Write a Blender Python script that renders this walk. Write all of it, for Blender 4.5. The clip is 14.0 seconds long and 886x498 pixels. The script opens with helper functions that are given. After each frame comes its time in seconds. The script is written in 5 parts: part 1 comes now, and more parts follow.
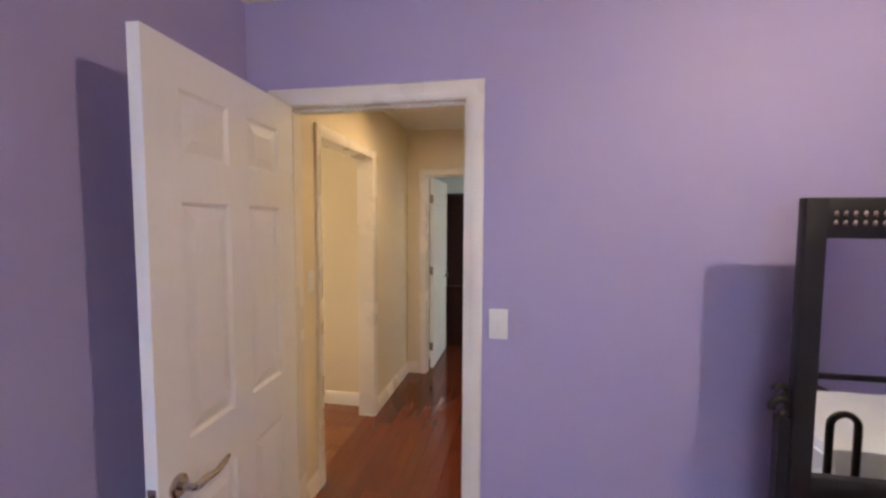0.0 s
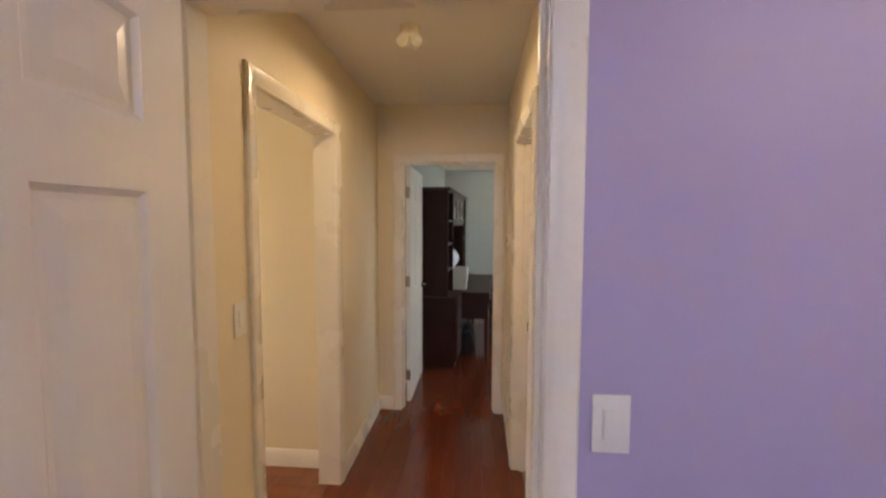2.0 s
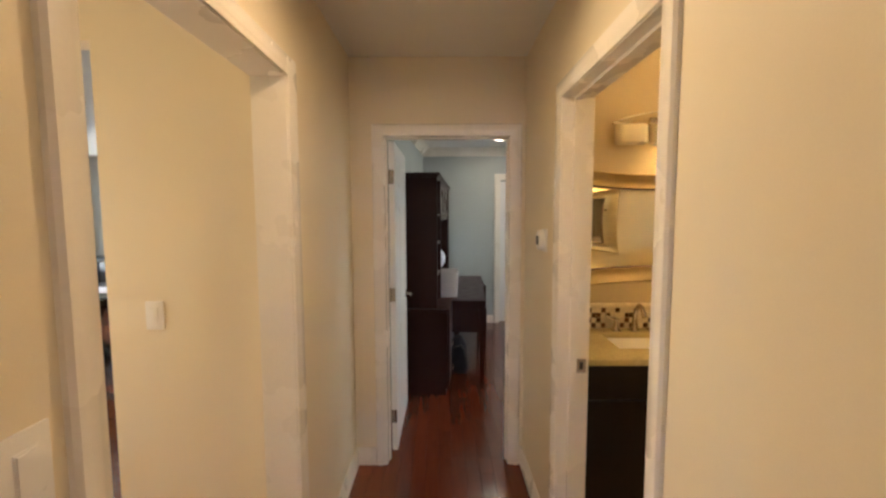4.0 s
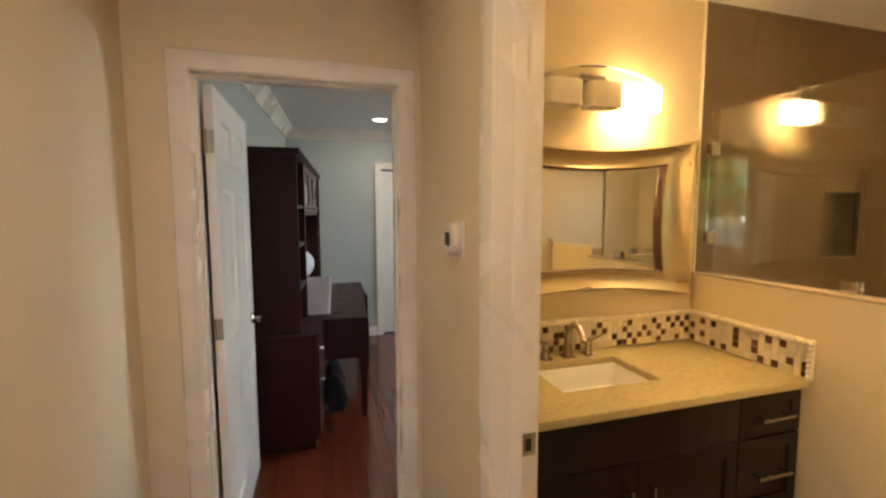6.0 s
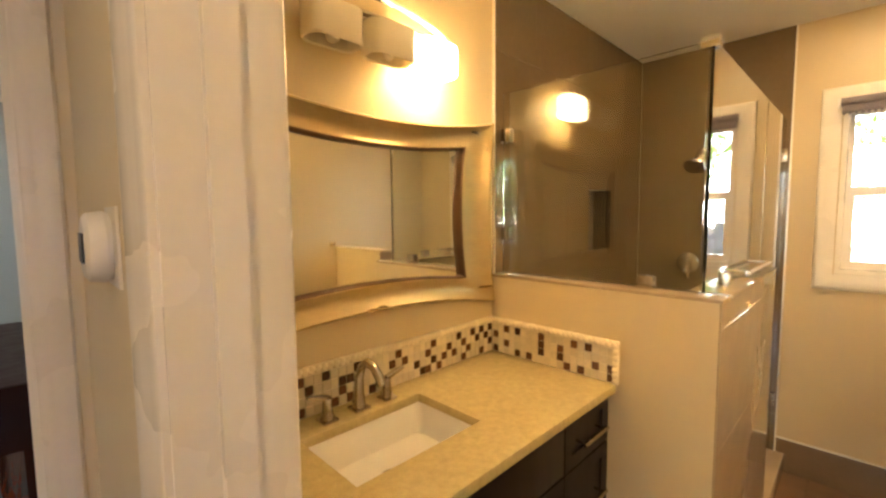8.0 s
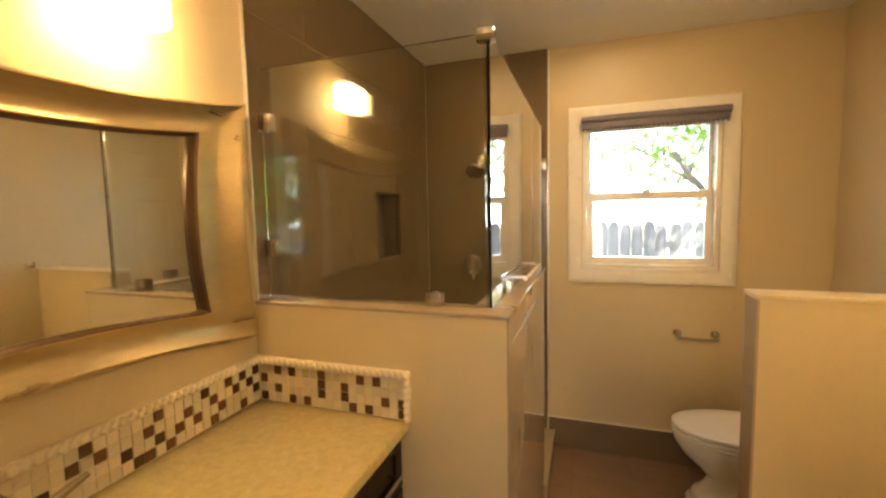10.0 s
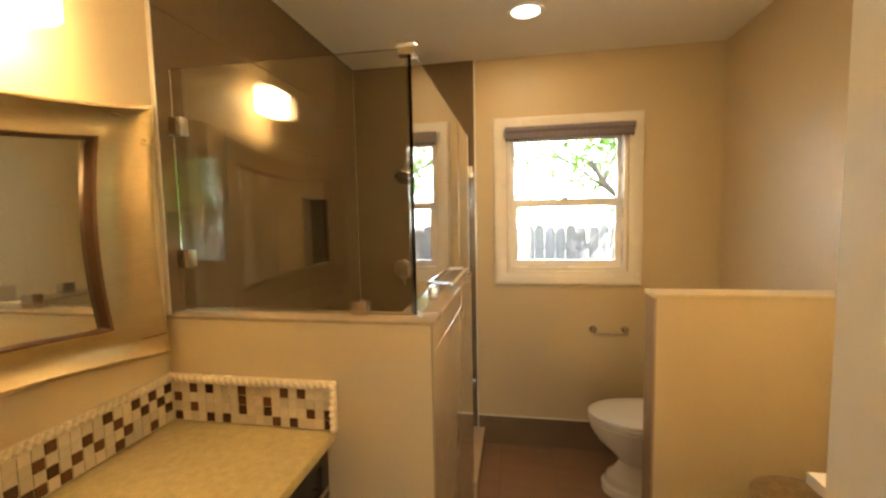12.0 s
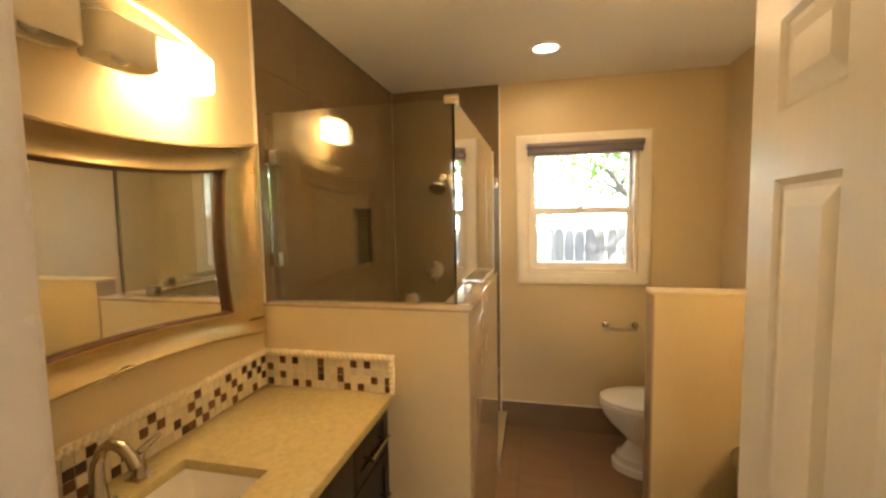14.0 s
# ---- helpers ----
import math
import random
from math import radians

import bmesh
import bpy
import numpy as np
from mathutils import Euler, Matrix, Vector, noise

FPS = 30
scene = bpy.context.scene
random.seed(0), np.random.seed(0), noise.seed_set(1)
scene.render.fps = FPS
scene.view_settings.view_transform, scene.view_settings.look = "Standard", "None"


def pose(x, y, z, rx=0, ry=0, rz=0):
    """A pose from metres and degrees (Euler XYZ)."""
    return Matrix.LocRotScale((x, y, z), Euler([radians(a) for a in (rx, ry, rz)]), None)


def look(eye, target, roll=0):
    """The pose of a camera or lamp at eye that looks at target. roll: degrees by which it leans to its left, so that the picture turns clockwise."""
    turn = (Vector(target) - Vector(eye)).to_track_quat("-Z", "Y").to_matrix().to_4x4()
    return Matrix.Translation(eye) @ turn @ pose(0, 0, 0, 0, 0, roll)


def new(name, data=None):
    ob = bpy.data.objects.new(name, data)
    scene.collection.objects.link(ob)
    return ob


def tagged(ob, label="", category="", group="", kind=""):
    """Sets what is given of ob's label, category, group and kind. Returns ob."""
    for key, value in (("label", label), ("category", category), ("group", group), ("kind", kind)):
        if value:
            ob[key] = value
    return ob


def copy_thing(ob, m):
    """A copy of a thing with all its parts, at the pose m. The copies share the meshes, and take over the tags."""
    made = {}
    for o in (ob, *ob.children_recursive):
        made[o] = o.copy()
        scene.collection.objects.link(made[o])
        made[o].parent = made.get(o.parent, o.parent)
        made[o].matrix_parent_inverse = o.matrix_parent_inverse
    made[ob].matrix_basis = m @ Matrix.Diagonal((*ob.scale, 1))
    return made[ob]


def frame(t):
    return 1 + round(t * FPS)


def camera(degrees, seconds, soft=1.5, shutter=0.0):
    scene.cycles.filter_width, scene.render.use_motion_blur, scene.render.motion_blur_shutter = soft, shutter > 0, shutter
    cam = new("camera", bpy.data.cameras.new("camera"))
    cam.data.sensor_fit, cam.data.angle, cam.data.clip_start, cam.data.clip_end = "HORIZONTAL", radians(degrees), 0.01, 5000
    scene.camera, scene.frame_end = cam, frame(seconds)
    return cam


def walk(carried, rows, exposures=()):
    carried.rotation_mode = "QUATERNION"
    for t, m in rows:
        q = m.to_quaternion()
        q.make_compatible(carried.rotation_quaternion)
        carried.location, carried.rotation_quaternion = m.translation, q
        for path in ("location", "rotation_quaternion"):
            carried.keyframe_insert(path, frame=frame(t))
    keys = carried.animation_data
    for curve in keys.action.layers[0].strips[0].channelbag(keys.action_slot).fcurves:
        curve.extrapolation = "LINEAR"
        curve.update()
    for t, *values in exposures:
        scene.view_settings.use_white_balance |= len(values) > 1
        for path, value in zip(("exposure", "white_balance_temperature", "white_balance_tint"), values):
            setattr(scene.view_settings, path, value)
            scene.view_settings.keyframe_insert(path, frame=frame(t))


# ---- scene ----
cam = camera(92.9, 14.0, soft=2.5)
PATH = [
    (0, (0.133, -0.103, 1.573), (-0.236, 1.859, 1.44), 0.3),
    (0.5, (0.063, 0.082, 1.562), (-0.17, 2.064, 1.428), 0.2),
    (1, (-0.022, 0.286, 1.58), (-0.203, 2.274, 1.444), 0.2),
    (1.5, (-0.13, 0.495, 1.575), (-0.305, 2.483, 1.437), 0.2),
    (2, (-0.215, 0.691, 1.573), (-0.377, 2.679, 1.435), 0.2),
    (2.5, (-0.299, 0.893, 1.571), (-0.445, 2.883, 1.431), 0.142),
    (3, (-0.375, 1.103, 1.57), (-0.495, 3.096, 1.423), 0.011),
    (3.5, (-0.437, 1.315, 1.569), (-0.509, 3.312, 1.414), -0.131),
    (4, (-0.475, 1.525, 1.569), (-0.473, 3.521, 1.402), -0.222),
    (4.5, (-0.482, 1.728, 1.569), (-0.37, 3.716, 1.39), -0.2),
    (5, (-0.471, 1.925, 1.569), (-0.228, 3.901, 1.378), -0.1),
    (5.5, (-0.422, 2.14, 1.541), (-0.045, 4.096, 1.365), -0.2),
    (6, (-0.387, 2.332, 1.522), (0.169, 4.246, 1.347), -0.2),
    (6.5, (-0.324, 2.491, 1.501), (0.436, 4.334, 1.331), -0.2),
    (7, (-0.242, 2.626, 1.484), (0.74, 4.36, 1.32), -0.3),
    (7.5, (-0.153, 2.734, 1.477), (1.047, 4.326, 1.319), -0.4),
    (8, (-0.068, 2.821, 1.479), (1.336, 4.236, 1.321), -0.5),
    (8.5, (0.017, 2.878, 1.486), (1.602, 4.087, 1.325), -0.7),
    (9, (0.1, 2.901, 1.492), (1.823, 3.903, 1.328), -0.8),
    (9.5, (0.179, 2.913, 1.497), (2.013, 3.724, 1.331), -0.948),
    (10, (0.243, 2.909, 1.502), (2.144, 3.56, 1.335), -1.144),
    (10.5, (0.286, 2.896, 1.506), (2.221, 3.422, 1.34), -1.316),
    (11, (0.298, 2.882, 1.511), (2.247, 3.318, 1.346), -1.392),
    (11.5, (0.272, 2.874, 1.516), (2.228, 3.257, 1.353), -1.3),
    (12, (0.224, 2.872, 1.522), (2.187, 3.221, 1.361), -1.1),
    (12.5, (0.145, 2.871, 1.526), (2.109, 3.21, 1.369), -1.0),
    (13, (0.049, 2.868, 1.538), (2.014, 3.205, 1.38), -0.9),
    (13.5, (-0.032, 2.869, 1.548), (1.932, 3.213, 1.394), -0.9),
    (14, (-0.123, 2.866, 1.564), (1.822, 3.308, 1.408), -1.0),
]
walk(cam, [(t, look(eye, target, roll)) for t, eye, target, roll in PATH], exposures=[(0, 3.6), (2, 3.5), (4.5, 3.6), (6.5, 3.65), (8, 3.7), (9, 3.5), (11.5, 3.2), (14, 3.3)])

# ---- world, sun and large lights ----
world = bpy.data.worlds.new("sky")
scene.world = world
world.use_nodes = True
_wn = world.node_tree
_sky = _wn.nodes.new("ShaderNodeTexSky")
_sky.sky_type, _sky.sun_disc = "NISHITA", False
_sky.sun_elevation, _sky.sun_rotation = radians(58), radians(215)
_wn.links.new(_sky.outputs[0], _wn.nodes["Background"].inputs[0])
_wn.nodes["Background"].inputs[1].default_value = 0.15


def lamp(name, kind, power, color, m, size=0.1, size_y=None, spread=None):
    data = bpy.data.lights.new(name, kind)
    data.energy, data.color = power, color
    if kind == "AREA":
        data.shape = "RECTANGLE" if size_y else "DISK"
        data.size = size
        if size_y:
            data.size_y = size_y
        if spread:
            data.spread = radians(spread)
    elif kind == "SUN":
        data.angle = radians(0.6)
    else:
        data.shadow_soft_size = size
    ob = new(name, data)
    ob.matrix_world = m
    return ob


DAY = (0.86, 0.93, 1.0)
lamp("sun", "SUN", 2.6, (1.0, 0.95, 0.86), look((-6.0, -8.0, 16.0), (0.0, 0.0, 0.0)))
# daylight that enters by the windows of the other rooms, plus an added passage fill
lamp("bedroom_window_daylight", "AREA", 9.5, (0.50, 0.65, 1.0), pose(-0.4, -2.57, 1.45, -90, 0, 0), 1.0, 1.1)
# brightens the office from an assumed window that is never in view
lamp("office_assumed_daylight", "AREA", 0.8, (0.92, 0.95, 1.0), pose(2.56, 6.0, 1.45, 0, 90, 0), 1.1, 1.5)
lamp("dining_window_daylight", "AREA", 3, DAY, pose(-6.06, 6.6, 1.5, 0, -90, 0), 1.3, 1.6)
# warm fill added to brighten the hall from the passage; no source known there
lamp("passage_fill_light", "AREA", 2.2, (1.0, 0.76, 0.48), pose(-3.56, 2.85, 1.35, 0, -90, 0), 1.7, 0.5)
# lamps that are switched on, and one added fill in the hall
lamp("bedroom_ceiling_bulb", "POINT", 2.9, (1.0, 0.80, 0.58), pose(1.22, 0.2, 2.37), 0.035)
# added fill that brightens the hall; the fixture above it is unlit
lamp("hall_fill_light", "AREA", 0.62, (1.0, 0.70, 0.40), pose(-0.54, 2.70, 2.352), 0.10)
lamp("bath_downlight_bulb", "AREA", 0.6, (1.0, 0.66, 0.32), pose(2.345, 2.828, 2.470), 0.11)
lamp("office_downlight_bulb", "AREA", 0.5, (1.0, 0.86, 0.68), pose(0.235, 6.81, 2.470), 0.11)
lamp("dining_downlight_bulb", "AREA", 0.7, (1.0, 0.86, 0.68), pose(-4.22, 5.87, 2.470), 0.11)


# ---- materials ----
def node_mat(name):
    m = bpy.data.materials.new(name)
    m.use_nodes = True
    nt = m.node_tree
    return m, nt, nt.nodes["Principled BSDF"]


def mat(name, color, rough=0.5, metal=0.0, var=0.08, scale=6.0, grain=120.0, bump=0.0, rvar=0.06, rand=0.0, stretch=(1, 1, 1), coat=0.0, spec=0.5):
    """A painted, stone, metal or wooden surface: colour and gloss vary at a broad and a fine scale."""
    m, nt, b = node_mat(name)
    nodes, link = nt.nodes, nt.links.new
    tex = nodes.new("ShaderNodeTexCoord")
    mp = nodes.new("ShaderNodeMapping")
    mp.inputs["Scale"].default_value = stretch
    link(tex.outputs["Object"], mp.inputs[0])
    broad, fine = nodes.new("ShaderNodeTexNoise"), nodes.new("ShaderNodeTexNoise")
    for n, s, d in ((broad, scale, 4), (fine, grain, 3)):
        n.inputs["Scale"].default_value, n.inputs["Detail"].default_value = s, d
        link(mp.outputs[0], n.inputs["Vector"])
    mix = nodes.new("ShaderNodeMix")
    mix.data_type = "FLOAT"
    mix.inputs[0].default_value = 0.35
    link(broad.outputs[0], mix.inputs[2])
    link(fine.outputs[0], mix.inputs[3])
    value = mix.outputs[0]
    if rand:
        info = nodes.new("ShaderNodeObjectInfo")
        ma = nodes.new("ShaderNodeMath")
        ma.operation = "MULTIPLY_ADD"
        ma.inputs[1].default_value, ma.inputs[2].default_value = rand, -rand / 2
        link(info.outputs["Random"], ma.inputs[0])
        ad = nodes.new("ShaderNodeMath")
        ad.operation = "ADD"
        link(value, ad.inputs[0])
        link(ma.outputs[0], ad.inputs[1])
        value = ad.outputs[0]
    ramp = nodes.new("ShaderNodeMapRange")
    ramp.inputs[1].default_value, ramp.inputs[2].default_value = 0.25, 0.75
    ramp.inputs[3].default_value, ramp.inputs[4].default_value = 1 - var, 1 + var
    link(value, ramp.inputs[0])
    tint = nodes.new("ShaderNodeMix")
    tint.data_type, tint.blend_type = "RGBA", "MULTIPLY"
    tint.inputs[0].default_value = 1.0
    tint.inputs[6].default_value = (*color, 1)
    link(ramp.outputs[0], tint.inputs[7])
    link(tint.outputs[2], b.inputs["Base Color"])
    rr = nodes.new("ShaderNodeMapRange")
    rr.inputs[1].default_value, rr.inputs[2].default_value = 0.3, 0.7
    rr.inputs[3].default_value, rr.inputs[4].default_value = max(0.02, rough - rvar), min(1.0, rough + rvar)
    link(broad.outputs[0], rr.inputs[0])
    link(rr.outputs[0], b.inputs["Roughness"])
    b.inputs["Metallic"].default_value = metal
    b.inputs["Coat Weight"].default_value = coat
    b.inputs["Specular IOR Level"].default_value = spec
    b.inputs["Coat Roughness"].default_value = 0.12
    if bump:
        bp = nodes.new("ShaderNodeBump")
        bp.inputs["Strength"].default_value = bump
        bp.inputs["Distance"].default_value = 0.002
        link(fine.outputs[0], bp.inputs["Height"])
        link(bp.outputs[0], b.inputs["Normal"])
    return m


def glow(name, color, strength):
    m, nt, b = node_mat(name)
    b.inputs["Base Color"].default_value = (0.9, 0.88, 0.84, 1)
    b.inputs["Emission Color"].default_value = (*color, 1)
    b.inputs["Emission Strength"].default_value = strength
    return m


def glass_mat(name, tint=(1, 1, 1), rough=0.0, ior=1.5):
    m, nt, b = node_mat(name)
    b.inputs["Base Color"].default_value = (*tint, 1)
    b.inputs["Transmission Weight"].default_value = 1.0
    b.inputs["Roughness"].default_value = rough
    b.inputs["IOR"].default_value = ior
    return m


PURPLE = mat("purple_wall_paint", (0.425, 0.366, 0.58), 0.55, var=0.04, scale=1.2, grain=260, bump=0.12)
CREAM = mat("cream_wall_paint", (0.785, 0.692, 0.515), 0.5, var=0.04, scale=1.3, grain=260, bump=0.12)
BLUE = mat("blue_grey_wall_paint", (0.435, 0.47, 0.455), 0.55, var=0.04, scale=1.3, grain=260, bump=0.12)
TAN = mat("tan_wall_paint", (0.615, 0.50, 0.31), 0.42, var=0.04, scale=1.4, grain=260, bump=0.10)
PALE = mat("pale_wall_paint", (0.66, 0.68, 0.66), 0.55, var=0.04, scale=1.3, grain=260, bump=0.12)
CEIL = mat("white_ceiling_paint", (0.80, 0.79, 0.76), 0.6, var=0.03, scale=1.5, grain=200, bump=0.15)
TRIM = mat("white_trim_paint", (0.83, 0.78, 0.69), 0.28, var=0.04, scale=3.0, grain=90, bump=0.05)
DOORP = mat("white_door_paint", (0.85, 0.835, 0.80), 0.33, var=0.03, scale=2.0, grain=60, bump=0.12, stretch=(1, 1, 0.1))
PLASTIC = mat("white_plastic", (0.82, 0.80, 0.76), 0.32, var=0.02)
DARKPLASTIC = mat("black_plastic", (0.02, 0.02, 0.022), 0.3, var=0.1)
CHERRY = mat("cherry_floorboards", (0.150, 0.033, 0.0135), 0.17, var=0.26, scale=5.0, grain=38, rand=0.3, stretch=(6, 0.6, 1), bump=0.06, coat=0.35)
CHERRYX = mat("cherry_floorboards_across", (0.20, 0.062, 0.025), 0.2, var=0.26, scale=5.0, grain=38, rand=0.3, stretch=(0.6, 6, 1), bump=0.06, coat=0.3)
JOINT = mat("dark_floor_joint", (0.075, 0.022, 0.012), 0.6, var=0.2)
ESPRESSO = mat("espresso_stained_wood", (0.014, 0.0075, 0.0055), 0.40, spec=0.3, var=0.35, scale=3, grain=40, stretch=(5, 5, 0.5), bump=0.05)
MAHOG = mat("dark_mahogany_wood", (0.030, 0.0080, 0.0055), 0.36, spec=0.14, var=0.18, scale=3, grain=40, stretch=(5, 5, 0.5), bump=0.0)
QUARTZ = mat("honey_quartz", (0.53, 0.435, 0.22), 0.15, var=0.17, scale=55, grain=240, rvar=0.04)
CERAMIC = mat("white_ceramic", (0.84, 0.82, 0.78), 0.08, var=0.02, rvar=0.02)
CHROME = mat("brushed_nickel", (0.50, 0.45, 0.39), 0.22, metal=1.0, var=0.06, scale=12, grain=150)
EDGE = mat("satin_metal_strip", (0.82, 0.78, 0.70), 0.38, metal=0.7, var=0.04)
STEEL = mat("polished_chrome", (0.80, 0.79, 0.77), 0.10, metal=1.0, var=0.03)
CHAMPAGNE = mat("champagne_leaf_frame", (0.47, 0.36, 0.19), 0.36, metal=0.85, var=0.14, scale=9, grain=70, stretch=(0.5, 1, 2.2), rvar=0.09, bump=0.08)
BRONZE = mat("bronze_inner_lip", (0.13, 0.07, 0.038), 0.36, metal=0.5, var=0.2, scale=14)
TILE_CREAM = mat("cream_mosaic", (0.68, 0.585, 0.42), 0.22, var=0.10, scale=30, grain=140, rand=0.7)
TILE_BROWN = mat("brown_glass_mosaic", (0.11, 0.052, 0.026), 0.14, var=0.35, scale=30, rand=1.0)
GROUT = mat("pale_grout", (0.68, 0.59, 0.43), 0.8, var=0.1, scale=60)
ROPE = mat("cream_rope_moulding", (0.78, 0.68, 0.50), 0.25, var=0.08, scale=30)
SHOWER = mat("taupe_shower_tile", (0.165, 0.118, 0.068), 0.028, var=0.10, scale=3.5, grain=40, rand=0.06, rvar=0.01)
SHOWER_JOINT = mat("taupe_tile_joint", (0.15, 0.108, 0.064), 0.5, var=0.1)
LEDGE = mat("polished_taupe_ledge", (0.40, 0.31, 0.215), 0.10, var=0.08, scale=9)
BATHFLOOR = mat("taupe_floor_tile", (0.235, 0.148, 0.097), 0.22, var=0.10, scale=4, grain=34, rand=0.15, stretch=(0.5, 3.5, 1), bump=0.04)
BASETILE = mat("brown_base_tile", (0.19, 0.128, 0.078), 0.16, var=0.14, scale=5)
# niche lining: tile colour darkened to carry the shade of the recess
NICHE_SHADE = mat("shaded_niche_tile", (0.055, 0.038, 0.025), 0.4, spec=0.25, var=0.3, scale=20)
FABRIC = mat("grey_shade_fabric", (0.20, 0.18, 0.21), 0.85, var=0.15, scale=40, grain=400, bump=0.4)
LINEN = mat("white_bed_linen", (0.80, 0.82, 0.86), 0.8, var=0.05, scale=6, bump=0.2)
IRON = mat("black_painted_iron", (0.012, 0.011, 0.012), 0.35, var=0.2)
CLEAR = glass_mat("shower_glass", (0.955, 0.975, 0.95), ior=1.62)
PANE = glass_mat("window_pane", (1, 1, 1))
MIRROR = mat("mirror_silver", (0.86, 0.88, 0.83), 0.02, metal=1.0, var=0.0, rvar=0.0)
LIT = glow("lit_opal_glass", (1.0, 0.665, 0.29), 4.2)
LIT_SOFT = glow("lit_downlight_lens", (1.0, 0.90, 0.72), 0.9)
# faint glow added to the unlit bulbs of the hall fixture
DIM = glow("cream_bulb_added_glow", (1.0, 0.70, 0.30), 0.012)
OPALGLASS = mat("frosted_cabinet_glass", (0.30, 0.28, 0.26), 0.25, var=0.05)
BACKDROP_GLOW = glow("glowing_sky_backdrop", (0.93, 1.0, 0.98), 1.4)
OPAL = mat("unlit_opal_glass", (0.86, 0.80, 0.68), 0.22, var=0.03)
FENCE = mat("weathered_fence_board", (0.34, 0.32, 0.32), 0.85, var=0.3, scale=4, grain=30, stretch=(4, 4, 0.4), rand=0.5, bump=0.4)
BARK = mat("grey_bark", (0.24, 0.21, 0.18), 0.9, var=0.35, scale=14, grain=80, bump=0.8)
LEAF = mat("sunlit_leaf", (0.10, 0.20, 0.035), 0.5, var=0.4, scale=3)
_nt = LEAF.node_tree
_tr, _mx = _nt.nodes.new("ShaderNodeBsdfTranslucent"), _nt.nodes.new("ShaderNodeMixShader")
_tr.inputs[0].default_value = (0.32, 0.52, 0.10, 1)
_mx.inputs[0].default_value = 0.55
_nt.links.new(_nt.nodes["Principled BSDF"].outputs[0], _mx.inputs[1])
_nt.links.new(_tr.outputs[0], _mx.inputs[2])
_nt.links.new(_mx.outputs[0], _nt.nodes["Material Output"].inputs[0])
LAWN = mat("dry_garden_ground", (0.16, 0.15, 0.08), 0.95, var=0.4, scale=0.8, grain=22, bump=0.5)
STONEWARE = mat("mottled_stone_lid", (0.21, 0.155, 0.10), 0.4, var=0.55, scale=26, grain=90)
TEAL = mat("teal_sponge", (0.01, 0.16, 0.13), 0.8, var=0.2, scale=60, bump=0.5)
PAPER = mat("white_paper", (0.80, 0.80, 0.80), 0.7, var=0.03)
OCEAN = mat("globe_ocean", (0.62, 0.62, 0.70), 0.25, var=0.25, scale=7)
BRASS = mat("warm_brass", (0.62, 0.46, 0.24), 0.3, metal=1.0, var=0.08)
BAGBLUE = mat("dark_blue_fabric", (0.008, 0.009, 0.016), 0.8, var=0.3, scale=20, bump=0.3)
LEATHER = mat("black_leather", (0.012, 0.012, 0.014), 0.22, var=0.2, scale=30, bump=0.2)
FRUIT = mat("yellow_green_fruit", (0.35, 0.40, 0.05), 0.4, var=0.2, scale=12)


# ---- mesh helpers ----
def box(bm, x0, y0, z0, x1, y1, z1, bevel=0.0):
    vs = [bm.verts.new(p) for p in ((x0, y0, z0), (x1, y0, z0), (x1, y1, z0), (x0, y1, z0), (x0, y0, z1), (x1, y0, z1), (x1, y1, z1), (x0, y1, z1))]
    fs = [bm.faces.new([vs[i] for i in f]) for f in ((3, 2, 1, 0), (4, 5, 6, 7), (0, 1, 5, 4), (1, 2, 6, 5), (2, 3, 7, 6), (3, 0, 4, 7))]
    if bevel:
        bmesh.ops.bevel(bm, geom=list({e for f in fs for e in f.edges}), offset=bevel, segments=2, profile=0.6, affect="EDGES")
    return bm


def ring_loft(bm, rings, cap=True, closed=True):
    """Joins rings of points, all with the same count, into a skin."""
    rows = [[bm.verts.new(p) for p in r] for r in rings]
    n = len(rows[0])
    for a, b in zip(rows, rows[1:]):
        for i in range(n if closed else n - 1):
            j = (i + 1) % n
            bm.faces.new((a[i], a[j], b[j], b[i]))
    if cap and closed:
        bm.faces.new(rows[0][::-1])
        bm.faces.new(rows[-1])
    return bm


def tube(bm, points, r, n=10, cap=True):
    """A round bar along points; r: one radius, or one for each point."""
    pts = [Vector(p) for p in points]
    rs = r if isinstance(r, (list, tuple)) else [r] * len(pts)
    rings, side = [], None
    for i, p in enumerate(pts):
        d = (pts[min(i + 1, len(pts) - 1)] - pts[max(i - 1, 0)]).normalized()
        if side is None:
            side = d.orthogonal().normalized()
        side = (side - d * side.dot(d)).normalized()
        up = d.cross(side)
        rings.append([p + (side * math.cos(a) + up * math.sin(a)) * rs[i] for a in (2 * math.pi * k / n for k in range(n))])
    return ring_loft(bm, rings, cap)


def lathe(bm, x, y, profile, n=24, sx=1.0, sy=1.0, cap=True):
    """A turned shape round the upright through x, y; profile: (radius, z)."""
    return ring_loft(bm, [[(x + r * sx * math.cos(a), y + r * sy * math.sin(a), z) for a in (2 * math.pi * k / n for k in range(n))] for r, z in profile], cap)


def arc(c, r, a0, a1, n, plane="xz"):
    out = []
    for k in range(n + 1):
        a = radians(a0 + (a1 - a0) * k / n)
        u, v = r * math.cos(a), r * math.sin(a)
        out.append((c[0] + u, c[1], c[2] + v) if plane == "xz" else (c[0], c[1] + u, c[2] + v) if plane == "yz" else (c[0] + u, c[1] + v, c[2]))
    return out


WORLD = {}


def thing(name, label, category, at=(0, 0, 0), group="", kind="", turn=0.0):
    ob = new(name)
    ob.empty_display_size = 0.1
    m = pose(*at, 0, 0, turn)
    ob.matrix_basis = m
    WORLD[ob.name] = m
    return tagged(ob, label, category, group, kind)


